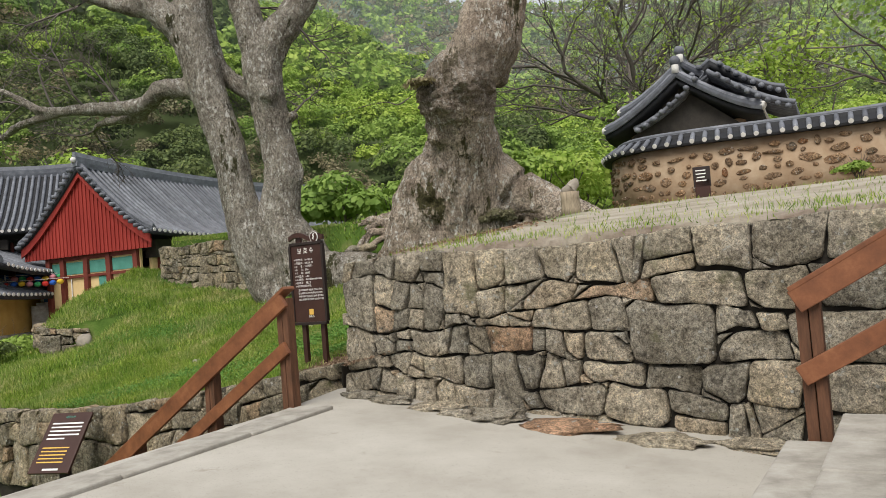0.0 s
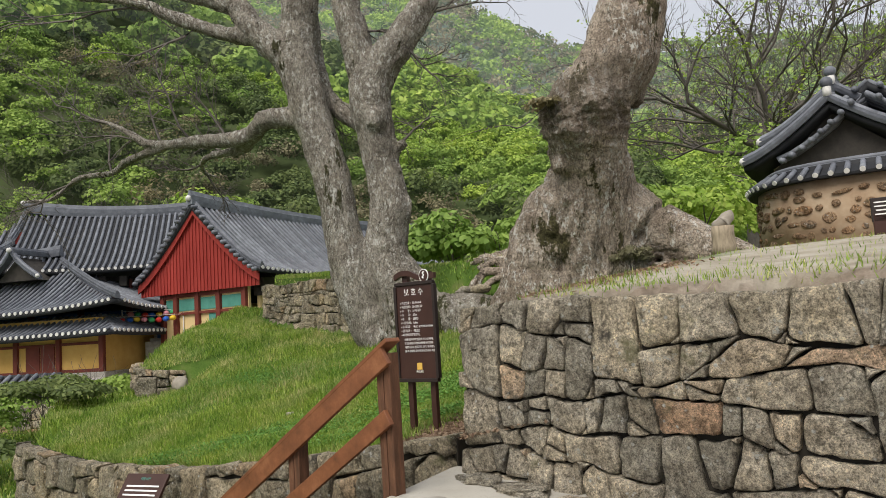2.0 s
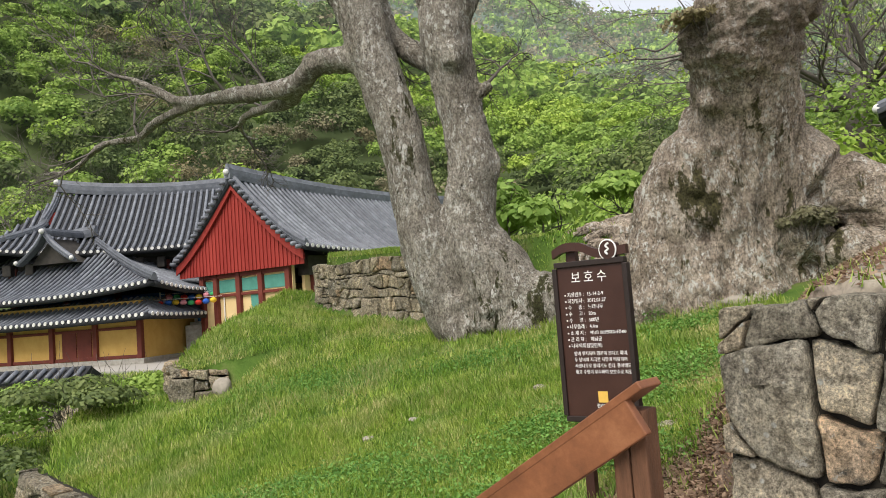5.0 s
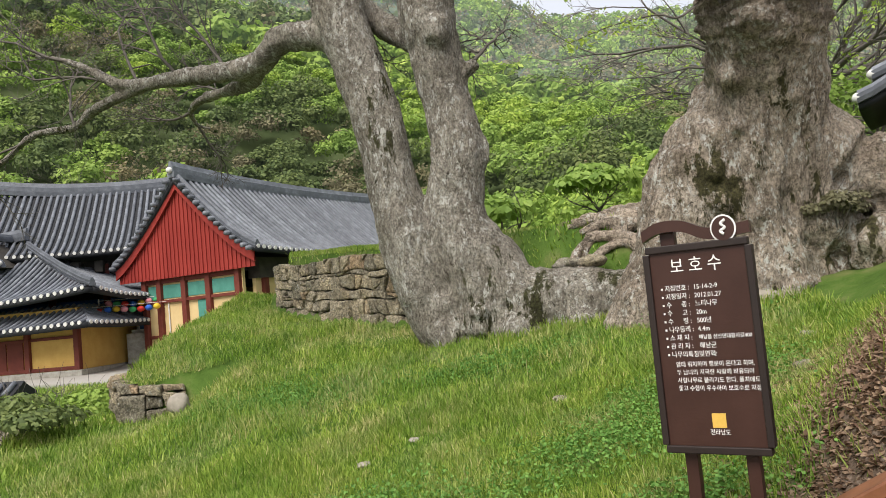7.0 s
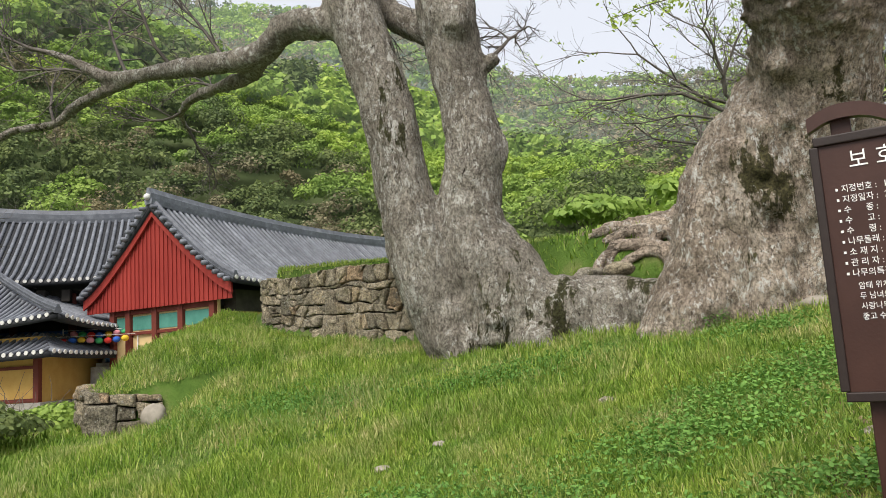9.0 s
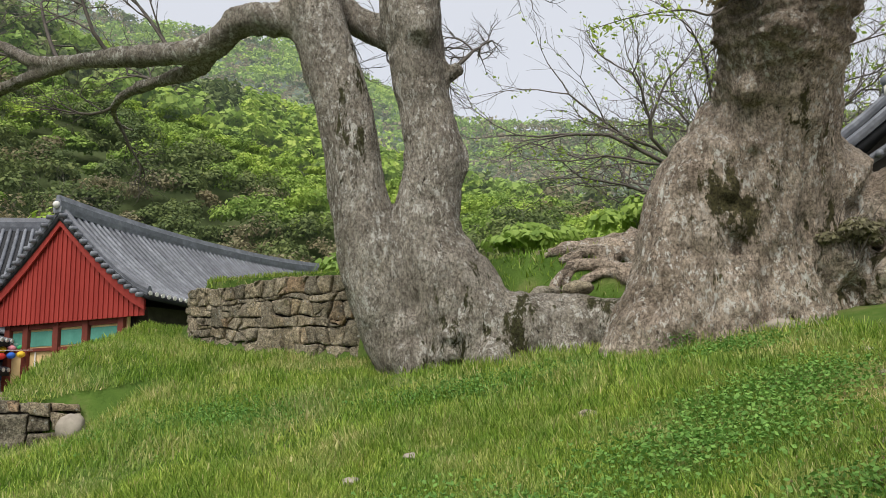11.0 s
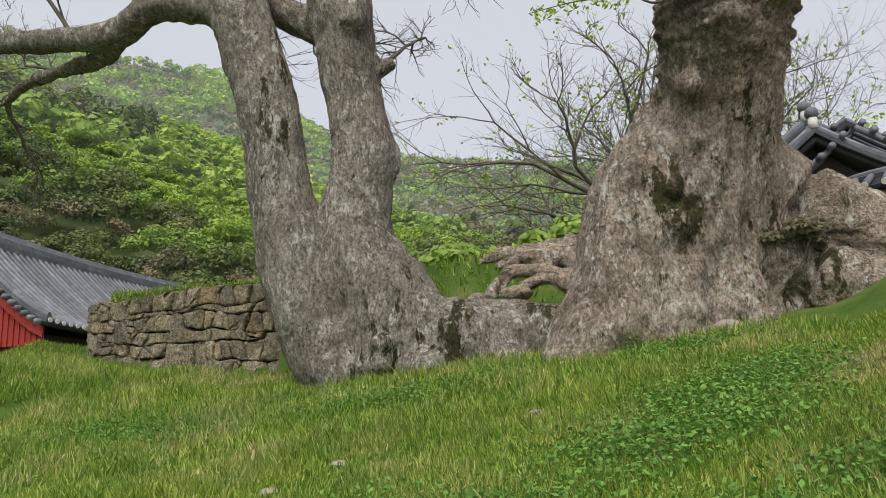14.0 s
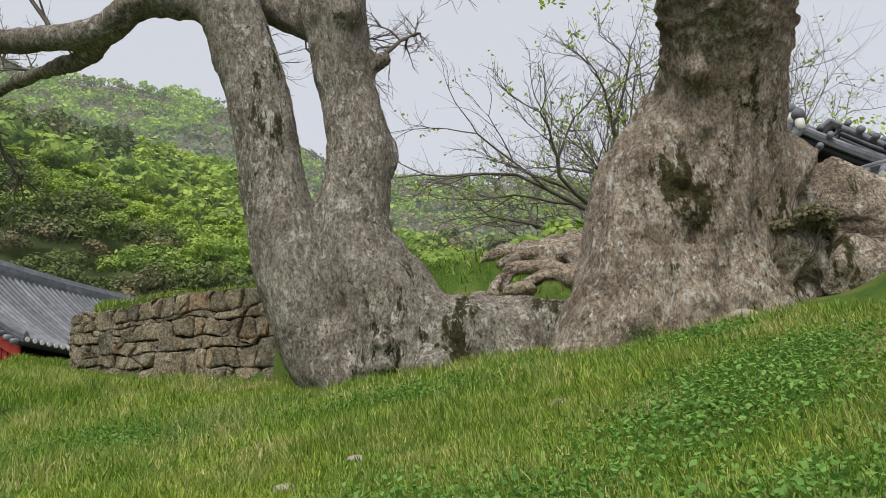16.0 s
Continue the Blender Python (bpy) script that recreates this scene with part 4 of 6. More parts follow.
rng = random.Random(31)
for s, d, r in ((0.75, 0.25, 0.3), (1.35, 0.3, 0.36), (2.0, 0.32, 0.4), (2.75, 0.42, 0.42), (3.6, 0.5, 0.4), (1.7, 0.42, 0.22), (0.3, 0.2, 0.22), (4.3, 0.3, 0.3)):
    bm = bmesh.new()
    bmesh.ops.create_icosphere(bm, subdivisions=3, radius=1)
    sx, sy, sz = r * rng.uniform(0.9, 1.3), r * rng.uniform(0.5, 0.75), rng.uniform(0.035, 0.06)
    p = CORNER + U * s - N * d
    for v in bm.verts:
        q = v.co.copy()
        k = 1 + 0.55 * noise.noise(q * 1.7 + Vector((s * 3, d, 0))) + 0.2 * noise.noise(q * 5 + Vector((s, 0, d)))
        v.co = Vector((q.x * sx * k, q.y * sy * k, max(-0.4, q.z) * sz * k))
    ob = obj("foot_rock", bm, M_STONE, None, "flat grey rock bedded in concrete at the wall foot", True)
    ob.matrix_world = Matrix.Translation((p.x, p.y, paving(p.x, p.y) + 0.008)) @ Matrix.Rotation(math.atan2(U.y, U.x) + rng.uniform(-0.3, 0.3), 4, "Z")
    tagged(ob, category="rock", group="rocks at the wall foot")

lw = [(x, y) for x, y in LOW_WALL]
low_place, low_xy, low_len = along_line(lw[::-1])


def low_top(s):
    x, y, _, _ = low_xy(s)
    return max(-0.35, bank(x + 0.15, y + 0.3)) + 0.03


wall = thing("wall_low", "low mossy rubble wall holding the grass bank beside the steps", "wall", kind="structure")
stone_wall(wall, low_place, 5.0, low_len, lambda s: low_top(s) - 1.15, low_top, 4, 0.4, random.Random(23), M_STONE2, 0.04, 0.2, 0.2)
core(wall, low_place, low_len, lambda s: low_top(s) - 1.9, low_top, 0.5, 5.1)

mw_place, mw_xy, mw_len = along_line(MOUND_WALL)


def mw_foot(s):
    x, y, _, _ = mw_xy(s)
    return bank(x, y - 0.2) - 0.12


def mw_top(s):
    return mix(2.98, 2.84, s / mw_len) + 0.03 * math.sin(s * 2.3)


wall = thing("wall_mound", "curved brown rubble wall round a grassy mound", "wall", kind="structure")
stone_wall(wall, mw_place, 2.0, mw_len, mw_foot, mw_top, 6, 0.3, random.Random(24), M_STONE2, 0.03, 0.15, 0.2, 0.15)
core(wall, mw_place, mw_len, mw_foot, mw_top, 0.4)

rv_place, rv_xy, rv_len = along_line(STUB)
wall = thing("wall_stub", "short stub of rough rubble at the edge of the bank", "wall", kind="structure")
stone_wall(wall, rv_place, 0.0, rv_len, lambda s: 0.4, lambda s: mix(1.2, 1.0, s / rv_len), 4, 0.3, random.Random(25), M_STONE2, 0.05, 0.2)
core(wall, rv_place, rv_len, lambda s: 0.3, lambda s: mix(1.2, 1.0, s / rv_len), 0.5, 0, 8)


def boulder(name, at, sx, sy, sz, mat, label, seed, group=""):
    bm = bmesh.new()
    bmesh.ops.create_icosphere(bm, subdivisions=3, radius=1)
    for v in bm.verts:
        k = 1 + 0.25 * noise.noise(v.co * 1.3 + Vector((seed, seed * 2, 0))) + 0.08 * noise.noise(v.co * 4 + Vector((seed, 0, 0)))
        v.co = Vector((v.co.x * sx, v.co.y * sy, v.co.z * sz)) * k
    ob = obj(name, bm, mat, None, label, True)
    ob.location = at
    return tagged(ob, category="rock", group=group)


M_PALE = simple("pale_boulder", [(0.3, (0.2, 0.175, 0.14)), (0.7, (0.36, 0.325, 0.27))], 5, 0.9, 0.3)
boulder("boulder", (-7.98, 16.55, 0.72), 0.17, 0.15, 0.17, M_PALE, "rounded pale boulder beside the rubble stub", 3)
for i, (x, y, sz) in enumerate(((-3.9, 13.28, 0.05), (-0.3, 12.6, 0.08), (0.03, 13.4, 0.09), (-2.4, 13.46, 0.07), (-4.35, 12.9, 0.06), (-0.1, 15.25, 0.15), (0.16, 15.15, 0.17), (0.45, 15.0, 0.12), (-2.2, 16.4, 0.1), (-1.2, 11.2, 0.08), (-1.67, 16.76, 0.16), (-2.0, 17.3, 0.18), (-2.45, 17.15, 0.14))):
    boulder("field_stone", (x, y, 2.27 if i == 10 else ground(x, y) + sz * 0.1), sz * 1.3, sz, sz * 0.6, M_STONE2 if i == 10 else M_STONE if i % 2 else M_PALE, "small weathered stone half sunk in the grass", 7 + i, "stones in the grass")

# ---- steps ----
steps = thing("steps_down", "granite steps descending beside the low wall", "steps", kind="structure")
perp = Vector((-0.909, 0.417, 0))
ed = Vector((0.417, 0.909, 0))
for k in range(1, 12):
    c = Vector((-1.75, 7.28, 0)) + perp * (0.33 * k - 0.17) - ed * 1.9
    z = 0.31 - 0.165 * k
    m = Matrix.Translation((c.x, c.y, z - 0.4)) @ Matrix.Rotation(math.atan2(perp.y, perp.x), 4, "Z")
    part("step", box(0, 0, 0, 0.345, 4.0, 0.8, m, 0.014), M_SLAB, steps)
steps = thing("steps_up", "pale granite steps climbing along the terrace wall", "steps", kind="structure")
for k in range(8):
    c = Vector((2.1, 4.9, 0)) + U * (0.34 * k + 0.2) - N * 1.65
    z = 0.27 + 0.18 * k
    m = Matrix.Translation((c.x, c.y, z - 0.5)) @ Matrix.Rotation(math.atan2(U.y, U.x), 4, "Z")
    for j, (a, b) in enumerate(((-1.65, 0.3), (0.3, 1.65))):
        part("step", box(0, (a + b) / 2, 0, 0.4, b - a - 0.01, 1.0, m, 0.016), M_SLAB, steps)


# ---- handrails ----
def handrail(label, top, way, slope, posts, side, length, foot):
    """A stair rail: posts of paired boards, and two boards along the slope."""
    th = thing("handrail", label, "handrail", "timber handrails")
    top, way = Vector(top), Vector(way)
    out = Vector((way.y, -way.x, 0)) * side
    for L in posts:
        p = top + way * L + Vector((0, 0, slope * L))
        for o in (-0.038, 0.038):
            q = p + way * o
            part("post", beam((q.x, q.y, foot(L)), (q.x, q.y, p.z - 0.03), 0.11, 0.07, 0.006, tuple(way)), M_POST, th)
    for drop, hgt in ((0.085, 0.155), (0.56, 0.13)):
        a = top + out * 0.085 - way * 0.07 + Vector((0, 0, -drop - slope * 0.07))
        b = top + out * 0.085 + way * length + Vector((0, 0, -drop + slope * length))
        part("rail", beam(a, b, 0.045, hgt), M_RAIL, th, "reddish stained board")
    a, b = top + out * 0.03 - way * 0.1 + Vector((0, 0, 0.012 - slope * 0.1)), top + out * 0.03 + way * length + Vector((0, 0, 0.012 + slope * length))
    part("cap_rail", beam(a, b, 0.16, 0.035), M_RAIL, th, "flat top board")
    return th


handrail("red-brown stained timber stair rail with paired posts", (-1.64, 7.62, 1.44), (-0.848, 0.53, 0), -0.62, (0, 1.15, 2.5, 3.7), -1, 3.8, lambda L: 0.2 - 0.5 * L - 0.25)
handrail("red-brown timber rail climbing beside the upper steps", (2.32, 4.88, 1.27), (0.848, -0.53, 0), 0.56, (0, 1.6), 1, 2.8, lambda L: 0.22 + 0.5 * L)


# ---- sign ----
def lettering(parent, text, mat, m, size, align="LEFT", name="lettering"):
    cu = bpy.data.curves.new(name, "FONT")
    cu.body, cu.size, cu.extrude, cu.align_x, cu.align_y = text, size, 0.0015, align, "CENTER"
    cu.resolution_u = 3
    tmp = new("tmp_text", cu)
    me = bpy.data.meshes.new_from_object(tmp.evaluated_get(bpy.context.evaluated_depsgraph_get()))
    bpy.data.objects.remove(tmp)
    me.materials.clear()
    me.materials.append(mat)
    ob = new(name, me)
    ob.parent = parent
    ob.matrix_local = m
    return ob


def bars(parent, y, x0, x1, h, mat, m, name="text_line"):
    return part(name, box((x0 + x1) / 2, y, 0, x1 - x0, h, 0.003, m), mat, parent)


sign = thing("information_sign", "tall dark brown wooden sign board with white Korean lettering", "sign", at=(-1.743, 9.63, 0.572))
sign.scale = (0.75, 0.82, 0.836)
sign.rotation_euler = (0, 0, radians(-28))
SW, SH = 0.68, 1.22
face = Matrix.Translation((0, 0, 1.17)) @ Matrix.Rotation(radians(90), 4, "X")   # x along, y up, z out
part("board", box(0, 0, 0, SW - 0.04, SH - 0.04, 0.04, face, 0.004), M_SIGN, sign)
for a in (((0, SH / 2), (SW, 0.045)), ((0, -SH / 2), (SW, 0.045)), ((-SW / 2, 0), (0.045, SH - 0.05)), ((SW / 2, 0), (0.045, SH - 0.05))):
    part("frame_bar", box(a[0][0], a[0][1], 0.004, a[1][0], a[1][1], 0.07, face, 0.006), M_SIGN_EDGE, sign)
for x in (-0.2, 0.2):
    part("leg", box(x, -0.55, -0.06, 0.085, 1.75, 0.07, face, 0.006), M_SIGN, sign)
for x in (-0.2, 0.2):
    part("stub", box(x, SH / 2 + 0.06, -0.06, 0.1, 0.16, 0.06, face, 0.006), M_SIGN, sign)
bm = bmesh.new()
pts = bend([(-0.36, 0.70, 0), (-0.24, 0.745, 0), (-0.08, 0.74, 0), (0.1, 0.675, 0), (0.36, 0.69, 0)], 5)
for a, b in zip(pts, pts[1:]):
    quad = []
    for zz in (-0.035, 0.02):
        for p, dy in ((a, -0.035), (b, -0.035), (b, 0.035), (a, 0.035)):
            quad.append(bm.verts.new(face @ Vector((p[0], p[1] + dy, zz))))
    for f in ((3, 2, 1, 0), (4, 5, 6, 7), (0, 1, 5, 4), (2, 3, 7, 6), (1, 2, 6, 5), (0, 4, 7, 3)):
        bm.faces.new([quad[i] for i in f])
bmesh.ops.remove_doubles(bm, verts=bm.verts, dist=0.0005)
bmesh.ops.recalc_face_normals(bm, faces=bm.faces)
part("crest", bm, M_SIGN, sign, "curved brown crest board")
for r, z, mt, nm in ((0.082, 0.03, M_WHITE, "emblem_rim"), (0.072, 0.034, M_SIGN, "emblem_disc")):
    bm = bmesh.new()
    bmesh.ops.create_cone(bm, cap_ends=True, segments=28, radius1=r, radius2=r, depth=0.012, matrix=face @ Matrix.Translation((0.2, 0.695, z)))
    part(nm, bm, mt, sign)
bm = bmesh.new()
add_tube(bm, [face @ Vector(p) for p in bend([(0.22, 0.745, 0.045), (0.19, 0.725, 0.045), (0.215, 0.7, 0.045), (0.185, 0.68, 0.045), (0.205, 0.66, 0.045)], 4)], [0.009] * 17, 6)
part("emblem_swirl", bm, M_WHITE, sign)
FRONT = 0.0225


def tx(x, y):
    return face @ Matrix.Translation((x, y, FRONT))


lettering(sign, "보 호 수", M_WHITE, tx(-0.01, 0.495), 0.105, "CENTER", "title")
LINES = (("지정번호", "15-14-2-9"), ("지정일자", "2012.01.27"), ("수      종", "느티나무"), ("수      고", "20m"), ("수      령", "500년"), ("나무둘레", "4.4m"), ("소 재 지", "해남읍 삼산면대흥사길400"), ("관 리 자", "해남군"), ("나무의특징및연혁", ""))
for i, (a, b) in enumerate(LINES):
    y = 0.365 - i * 0.0505
    part("bullet", box(-0.255, y, 0, 0.012, 0.012, 0.004, face @ Matrix.Translation((0, 0, FRONT)) @ Matrix.Translation((0, 0, 0))), M_WHITE, sign)
    lettering(sign, "%s :" % a if b else a + ":", M_WHITE, tx(-0.235, y), 0.04)
    if b:
        lettering(sign, b, M_WHITE, tx(-0.04, y), 0.04 if len(b) < 12 else 0.031)
for i, t in enumerate(("암태 위치하며 행운이 온다고 하며,", "두 남녀의 지극한 사랑에 비유되어", "사랑나무로 불리기도 한다. 풍치에도", "좋고 수형이 우수하여 보호수로 지정.")):
    lettering(sign, t, M_WHITE, tx(-0.215, -0.1 - i * 0.048), 0.036)
part("mark", box(0.03, -0.435, FRONT, 0.09, 0.085, 0.004, face), M_GOLD, sign, "small yellow square emblem")
lettering(sign, "전라남도", M_WHITE, tx(0.03, -0.505), 0.036, "CENTER")

# low tilted plaque
plaque = thing("tilted_plaque", "low tilted brown plaque with white and yellow text lines", "sign", at=(-5.25, 10.05, -1.5))
pf = Matrix.Translation((0, 0, 1.22)) @ Matrix.Rotation(radians(-14), 4, "Z") @ Matrix.Rotation(radians(52), 4, "X")
part("panel", box(0, 0, 0, 0.62, 0.86, 0.04, pf, 0.006), M_SIGN, plaque)
part("post", box(0, 0.06, 0.5, 0.12, 0.1, 1.2, None, 0.006), M_SIGN_EDGE, plaque)
lettering(plaque, "대웅보전", M_TEAL, pf @ Matrix.Translation((0.0, 0.36, 0.022)), 0.04, "CENTER")
rng = random.Random(5)
for i in range(5):
    bars(plaque, 0.27 - i * 0.055, -0.24, 0.24 - (0.2 if i == 4 else 0), 0.02, M_WHITE, pf @ Matrix.Translation((0, 0, 0.022)))
for i in range(5):
    bars(plaque, -0.08 - i * 0.05, -0.24, 0.24 - rng.uniform(0, 0.1), 0.016, M_GOLD, pf @ Matrix.Translation((0, 0, 0.022)))
bars(plaque, -0.38, -0.1, 0.14, 0.025, M_WHITE, pf @ Matrix.Translation((0, 0, 0.022)))

# stump with a stone figure, small dark sign by the earthen wall
M_CUT = simple("cut_stump_wood", [(0.25, (0.16, 0.13, 0.09)), (0.6, (0.34, 0.28, 0.2)), (0.85, (0.46, 0.4, 0.3))], 9, 0.9, 0.4, (3, 3, 0.4))
x, y = 2.42, 13.9
stump = thing("tree_stump", "short weathered upright tree stump on the terrace", "stump", at=(x, y, ground(x, y) - 0.05))
bm = bmesh.new()
add_tube(bm, [(0, 0, 0), (0.01, 0, 0.15), (0, 0.01, 0.32), (0.0, 0, 0.47)], [0.21, 0.18, 0.175, 0.18], 18, wob=0.18)
part("log", bm, M_CUT, stump, "", True)
bm = bmesh.new()
add_tube(bm, bend([(-0.15, 0, 0.52), (-0.06, 0, 0.53), (0.03, 0, 0.57), (0.1, 0.0, 0.66), (0.15, 0, 0.75)], 3), [0.05, 0.08, 0.1, 0.11, 0.115, 0.12, 0.12, 0.11, 0.1, 0.09, 0.07, 0.05, 0.02], 10, wob=0.5)
fig = obj("stone_ornament", bm, M_PALE, None, "small pale carved stone lump resting on the stump", True)
fig.location = (x, y, ground(x, y) - 0.1)
tagged(fig, category="ornament")
x, y = 5.48, 15.6
small = thing("notice_post", "small dark notice board on a post by the earthen wall", "sign", at=(x, y, ground(x, y) - 0.03))
sf = Matrix.Rotation(radians(-15), 4, "Z")
part("board", box(0, 0, 0.5, 0.34, 0.06, 0.42, sf, 0.008), M_SIGN_EDGE, small)
part("post", box(0, 0.02, 0.2, 0.3, 0.1, 0.5, sf, 0.01), M_SIGN, small)
for i in range(4):
    part("text_line", box(-0.02, -0.032, 0.63 - i * 0.07, 0.2 - 0.04 * (i == 2), 0.004, 0.022, sf), M_WHITE, small)

# ---- earthen wall with tiled coping ----
EW = bend([(15.5, 11.6), (12, 14.0), (9.4, 15.75), (7.8, 16.6), (6.1, 17.3), (5.0, 18.0), (4.55, 19.0), (4.8, 20.6), (5.8, 22.5)], 6)
ew_place, ew_xy, ew_len = along_line([p[:2] for p in EW][::-1])


def ew_foot(s):
    x, y, _, _ = ew_xy(s)
    return ground(x, y) - 0.15


def ew_top(s):
    return mix(4.15, 4.0, min(1, s / 10.0))


ewall = thing("wall_earthen", "ochre earth and fieldstone courtyard wall with grey tiled coping", "wall", kind="structure")
bm = bmesh.new()
cols = []
n = 90
for i in range(n + 1):
    s = ew_len * i / n
    cols.append([bm.verts.new(ew_place(s, v, d)) for v, d in ((ew_foot(s), 0.0), (mix(ew_foot(s), ew_top(s), 0.5), -0.02), (ew_top(s), -0.04), (ew_top(s), -0.5), (ew_foot(s), -0.5))])
for a, b in zip(cols, cols[1:]):
    for i in range(5):
        bm.faces.new((a[i], b[i], b[(i + 1) % 5], a[(i + 1) % 5]))
bmesh.ops.recalc_face_normals(bm, faces=bm.faces)
part("wall_body", bm, M_MORTAR, ewall, "ochre clay mortar", True)
M_FIELD = stone_material("field_stone_warm", (0.16, 0.1, 0.065), (0.30, 0.2, 0.13), (0.44, 0.33, 0.23), (1.2, 0.85, 0.65), (0.14, 0.12, 0.07))
rng = random.Random(41)
laid = []
tries = 0
while len(laid) < 420 and tries < 9000:
    tries += 1
    s = 0.8 + (ew_len - 3.5) * rng.random()
    w, h = rng.uniform(0.12, 0.5), rng.uniform(0.09, 0.25)
    v0 = rng.uniform(ew_foot(s) + 0.15, ew_top(s) - 0.1 - h / 2)
    if any(abs(s - a) < (w + c) / 2 + 0.02 and abs(v0 - b) < (h + d) / 2 + 0.015 for a, b, c, d in laid):
        continue
    laid.append((s, v0, w, h))
    tip = rng.uniform(-0.3, 0.3)
    pts = []
    for k in range(12):
        a = k * math.pi / 6
        u, t = math.cos(a) * w / 2 * rng.uniform(0.85, 1.1), math.sin(a) * h / 2 * rng.uniform(0.8, 1.1)
        pts.append(Vector((s + u, v0 + t + u * tip * 0.5)))
    stone(ewall, pts, ew_place, rng.uniform(0.0, 0.022), 0.05, rng, M_FIELD, Vector((s, v0)), w / 2)
# coping: tiles laid across the top, with pale ends
bm = bmesh.new()
prev = None
for i in range(n + 1):
    s = ew_len * i / n
    ring = [bm.verts.new(ew_place(s, ew_top(s) + dz, d)) for dz, d in ((-0.02, 0.16), (0.03, 0.17), (0.2, -0.1), (0.29, -0.14), (0.33, -0.24), (0.29, -0.34), (0.2, -0.38), (0.03, -0.66), (-0.02, -0.64))]
    if prev:
        for k in range(len(ring)):
            bm.faces.new((prev[k], ring[k], ring[(k + 1) % len(ring)], prev[(k + 1) % len(ring)]))
    prev = ring
bmesh.ops.recalc_face_normals(bm, faces=bm.faces)
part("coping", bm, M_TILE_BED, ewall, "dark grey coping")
s = 0.4
while s < ew_len - 0.2:
    bm = bmesh.new()
    add_tube(bm, [ew_place(s, ew_top(s) + dz, d) for dz, d in ((0.05, 0.2), (0.14, 0.06), (0.25, -0.1))], [0.062, 0.06, 0.055], 8)
    part("cover_tile", bm, M_TILE, ewall, "", True)
    bm = bmesh.new()
    add_tube(bm, [ew_place(s, ew_top(s) + dz, d) for dz, d in ((0.042, 0.225), (0.05, 0.2))], [0.055, 0.055], 10)
    part("end_tile", bm, M_LIME, ewall)
    s += 0.27
for dz, r in ((0.34, 0.055), (0.27, 0.07)):
    bm = bmesh.new()
    add_tube(bm, [ew_place(ew_len * i / n, ew_top(ew_len * i / n) + dz, -0.24) for i in range(n + 1)], [r] * (n + 1), 8)
    part("ridge_tile_row", bm, M_TILE, ewall, "", True)


# ---- roofs ----
def slope(parent, o, ex, ey, width, depth, z0, z1, in_l, in_r, lift=0.35, step=0.34, rib=0.09, dip=1.25):
    """One roof slope: o the eave's start, ex along the eave, ey inward, inset at the ends for hips. Tile rows run up it."""
    o, ex, ey = Vector(o), Vector(ex), Vector(ey)
    ext = (ex.x * ey.y - ex.y * ey.x)

    def at(x, t, up=0.0):
        k = 2 * x / width - 1
        z = mix(z0, z1, t ** dip) + lift * abs(k) ** 2.5 * (1 - 0.35 * t) + up
        p = o + ex * x + ey * (depth * t)
        return Vector((p.x, p.y, z))

    bm = bmesh.new()
    nx, nt = 18, 7
    for up in (0.0, -0.22):
        g = [[bm.verts.new(at(mix(in_l * j / nt, width - in_r * j / nt, i / nx), j / nt, up)) for j in range(nt + 1)] for i in range(nx + 1)]
        for i in range(nx):
            for j in range(nt):
                bm.faces.new((g[i][j], g[i + 1][j], g[i + 1][j + 1], g[i][j + 1]))
        if up == 0.0:
            top = g
        else:
            for i in range(nx):
                bm.faces.new((top[i][0], top[i + 1][0], g[i + 1][0], g[i][0]))
            for j in range(nt):
                bm.faces.new((top[0][j], top[0][j + 1], g[0][j + 1], g[0][j]))
                bm.faces.new((top[-1][j], top[-1][j + 1], g[-1][j + 1], g[-1][j]))
    bmesh.ops.recalc_face_normals(bm, faces=bm.faces)
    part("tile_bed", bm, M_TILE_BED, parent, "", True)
    x = step / 2
    while x < width:
        tm = min(1.0, x / in_l if in_l else 1.0, (width - x) / in_r if in_r else 1.0)
        if tm > 0.06:
            bm = bmesh.new()
            add_tube(bm, [at(x, tm * k / 6, 0.05) for k in range(7)], [rib] * 7, 7, cap=False)
            part("tile_course", bm, M_TILE, parent, "", True)
            bm = bmesh.new()
            a = at(x, 0, 0.035)
            add_tube(bm, [a - ey * 0.045, a], [rib * 1.0, rib * 1.05], 8)
            part("end_tile", bm, M_LIME, parent)
        x += step
    return at


def ridge(parent, pts, w=0.28, h=0.4):
    """A stacked ridge of tiles with a round top row."""
    bm = bmesh.new()
    pts = [Vector(p) for p in pts]
    prev = None
    for i, p in enumerate(pts):
        d = (pts[min(i + 1, len(pts) - 1)] - pts[max(i - 1, 0)]).normalized()
        sd = Vector((-d.y, d.x, 0)).normalized() * w / 2
        ring = [bm.verts.new(p + sd * a + Vector((0, 0, h * b))) for a, b in ((-1, -0.3), (-1.25, 0.1), (-0.8, 0.12), (-0.9, 0.55), (-0.6, 0.6), (-0.35, 0.95), (0.35, 0.95), (0.6, 0.6), (0.9, 0.55), (0.8, 0.12), (1.25, 0.1), (1, -0.3))]
        if prev:
            for k in range(12):
                bm.faces.new((prev[k], prev[(k + 1) % 12], ring[(k + 1) % 12], ring[k]))
        else:
            bm.faces.new(ring[::-1])
        prev = ring
    bm.faces.new(prev)
    bmesh.ops.recalc_face_normals(bm, faces=bm.faces)
    ob = part("ridge", bm, M_TILE, parent, "stacked grey ridge tiles")
    return ob


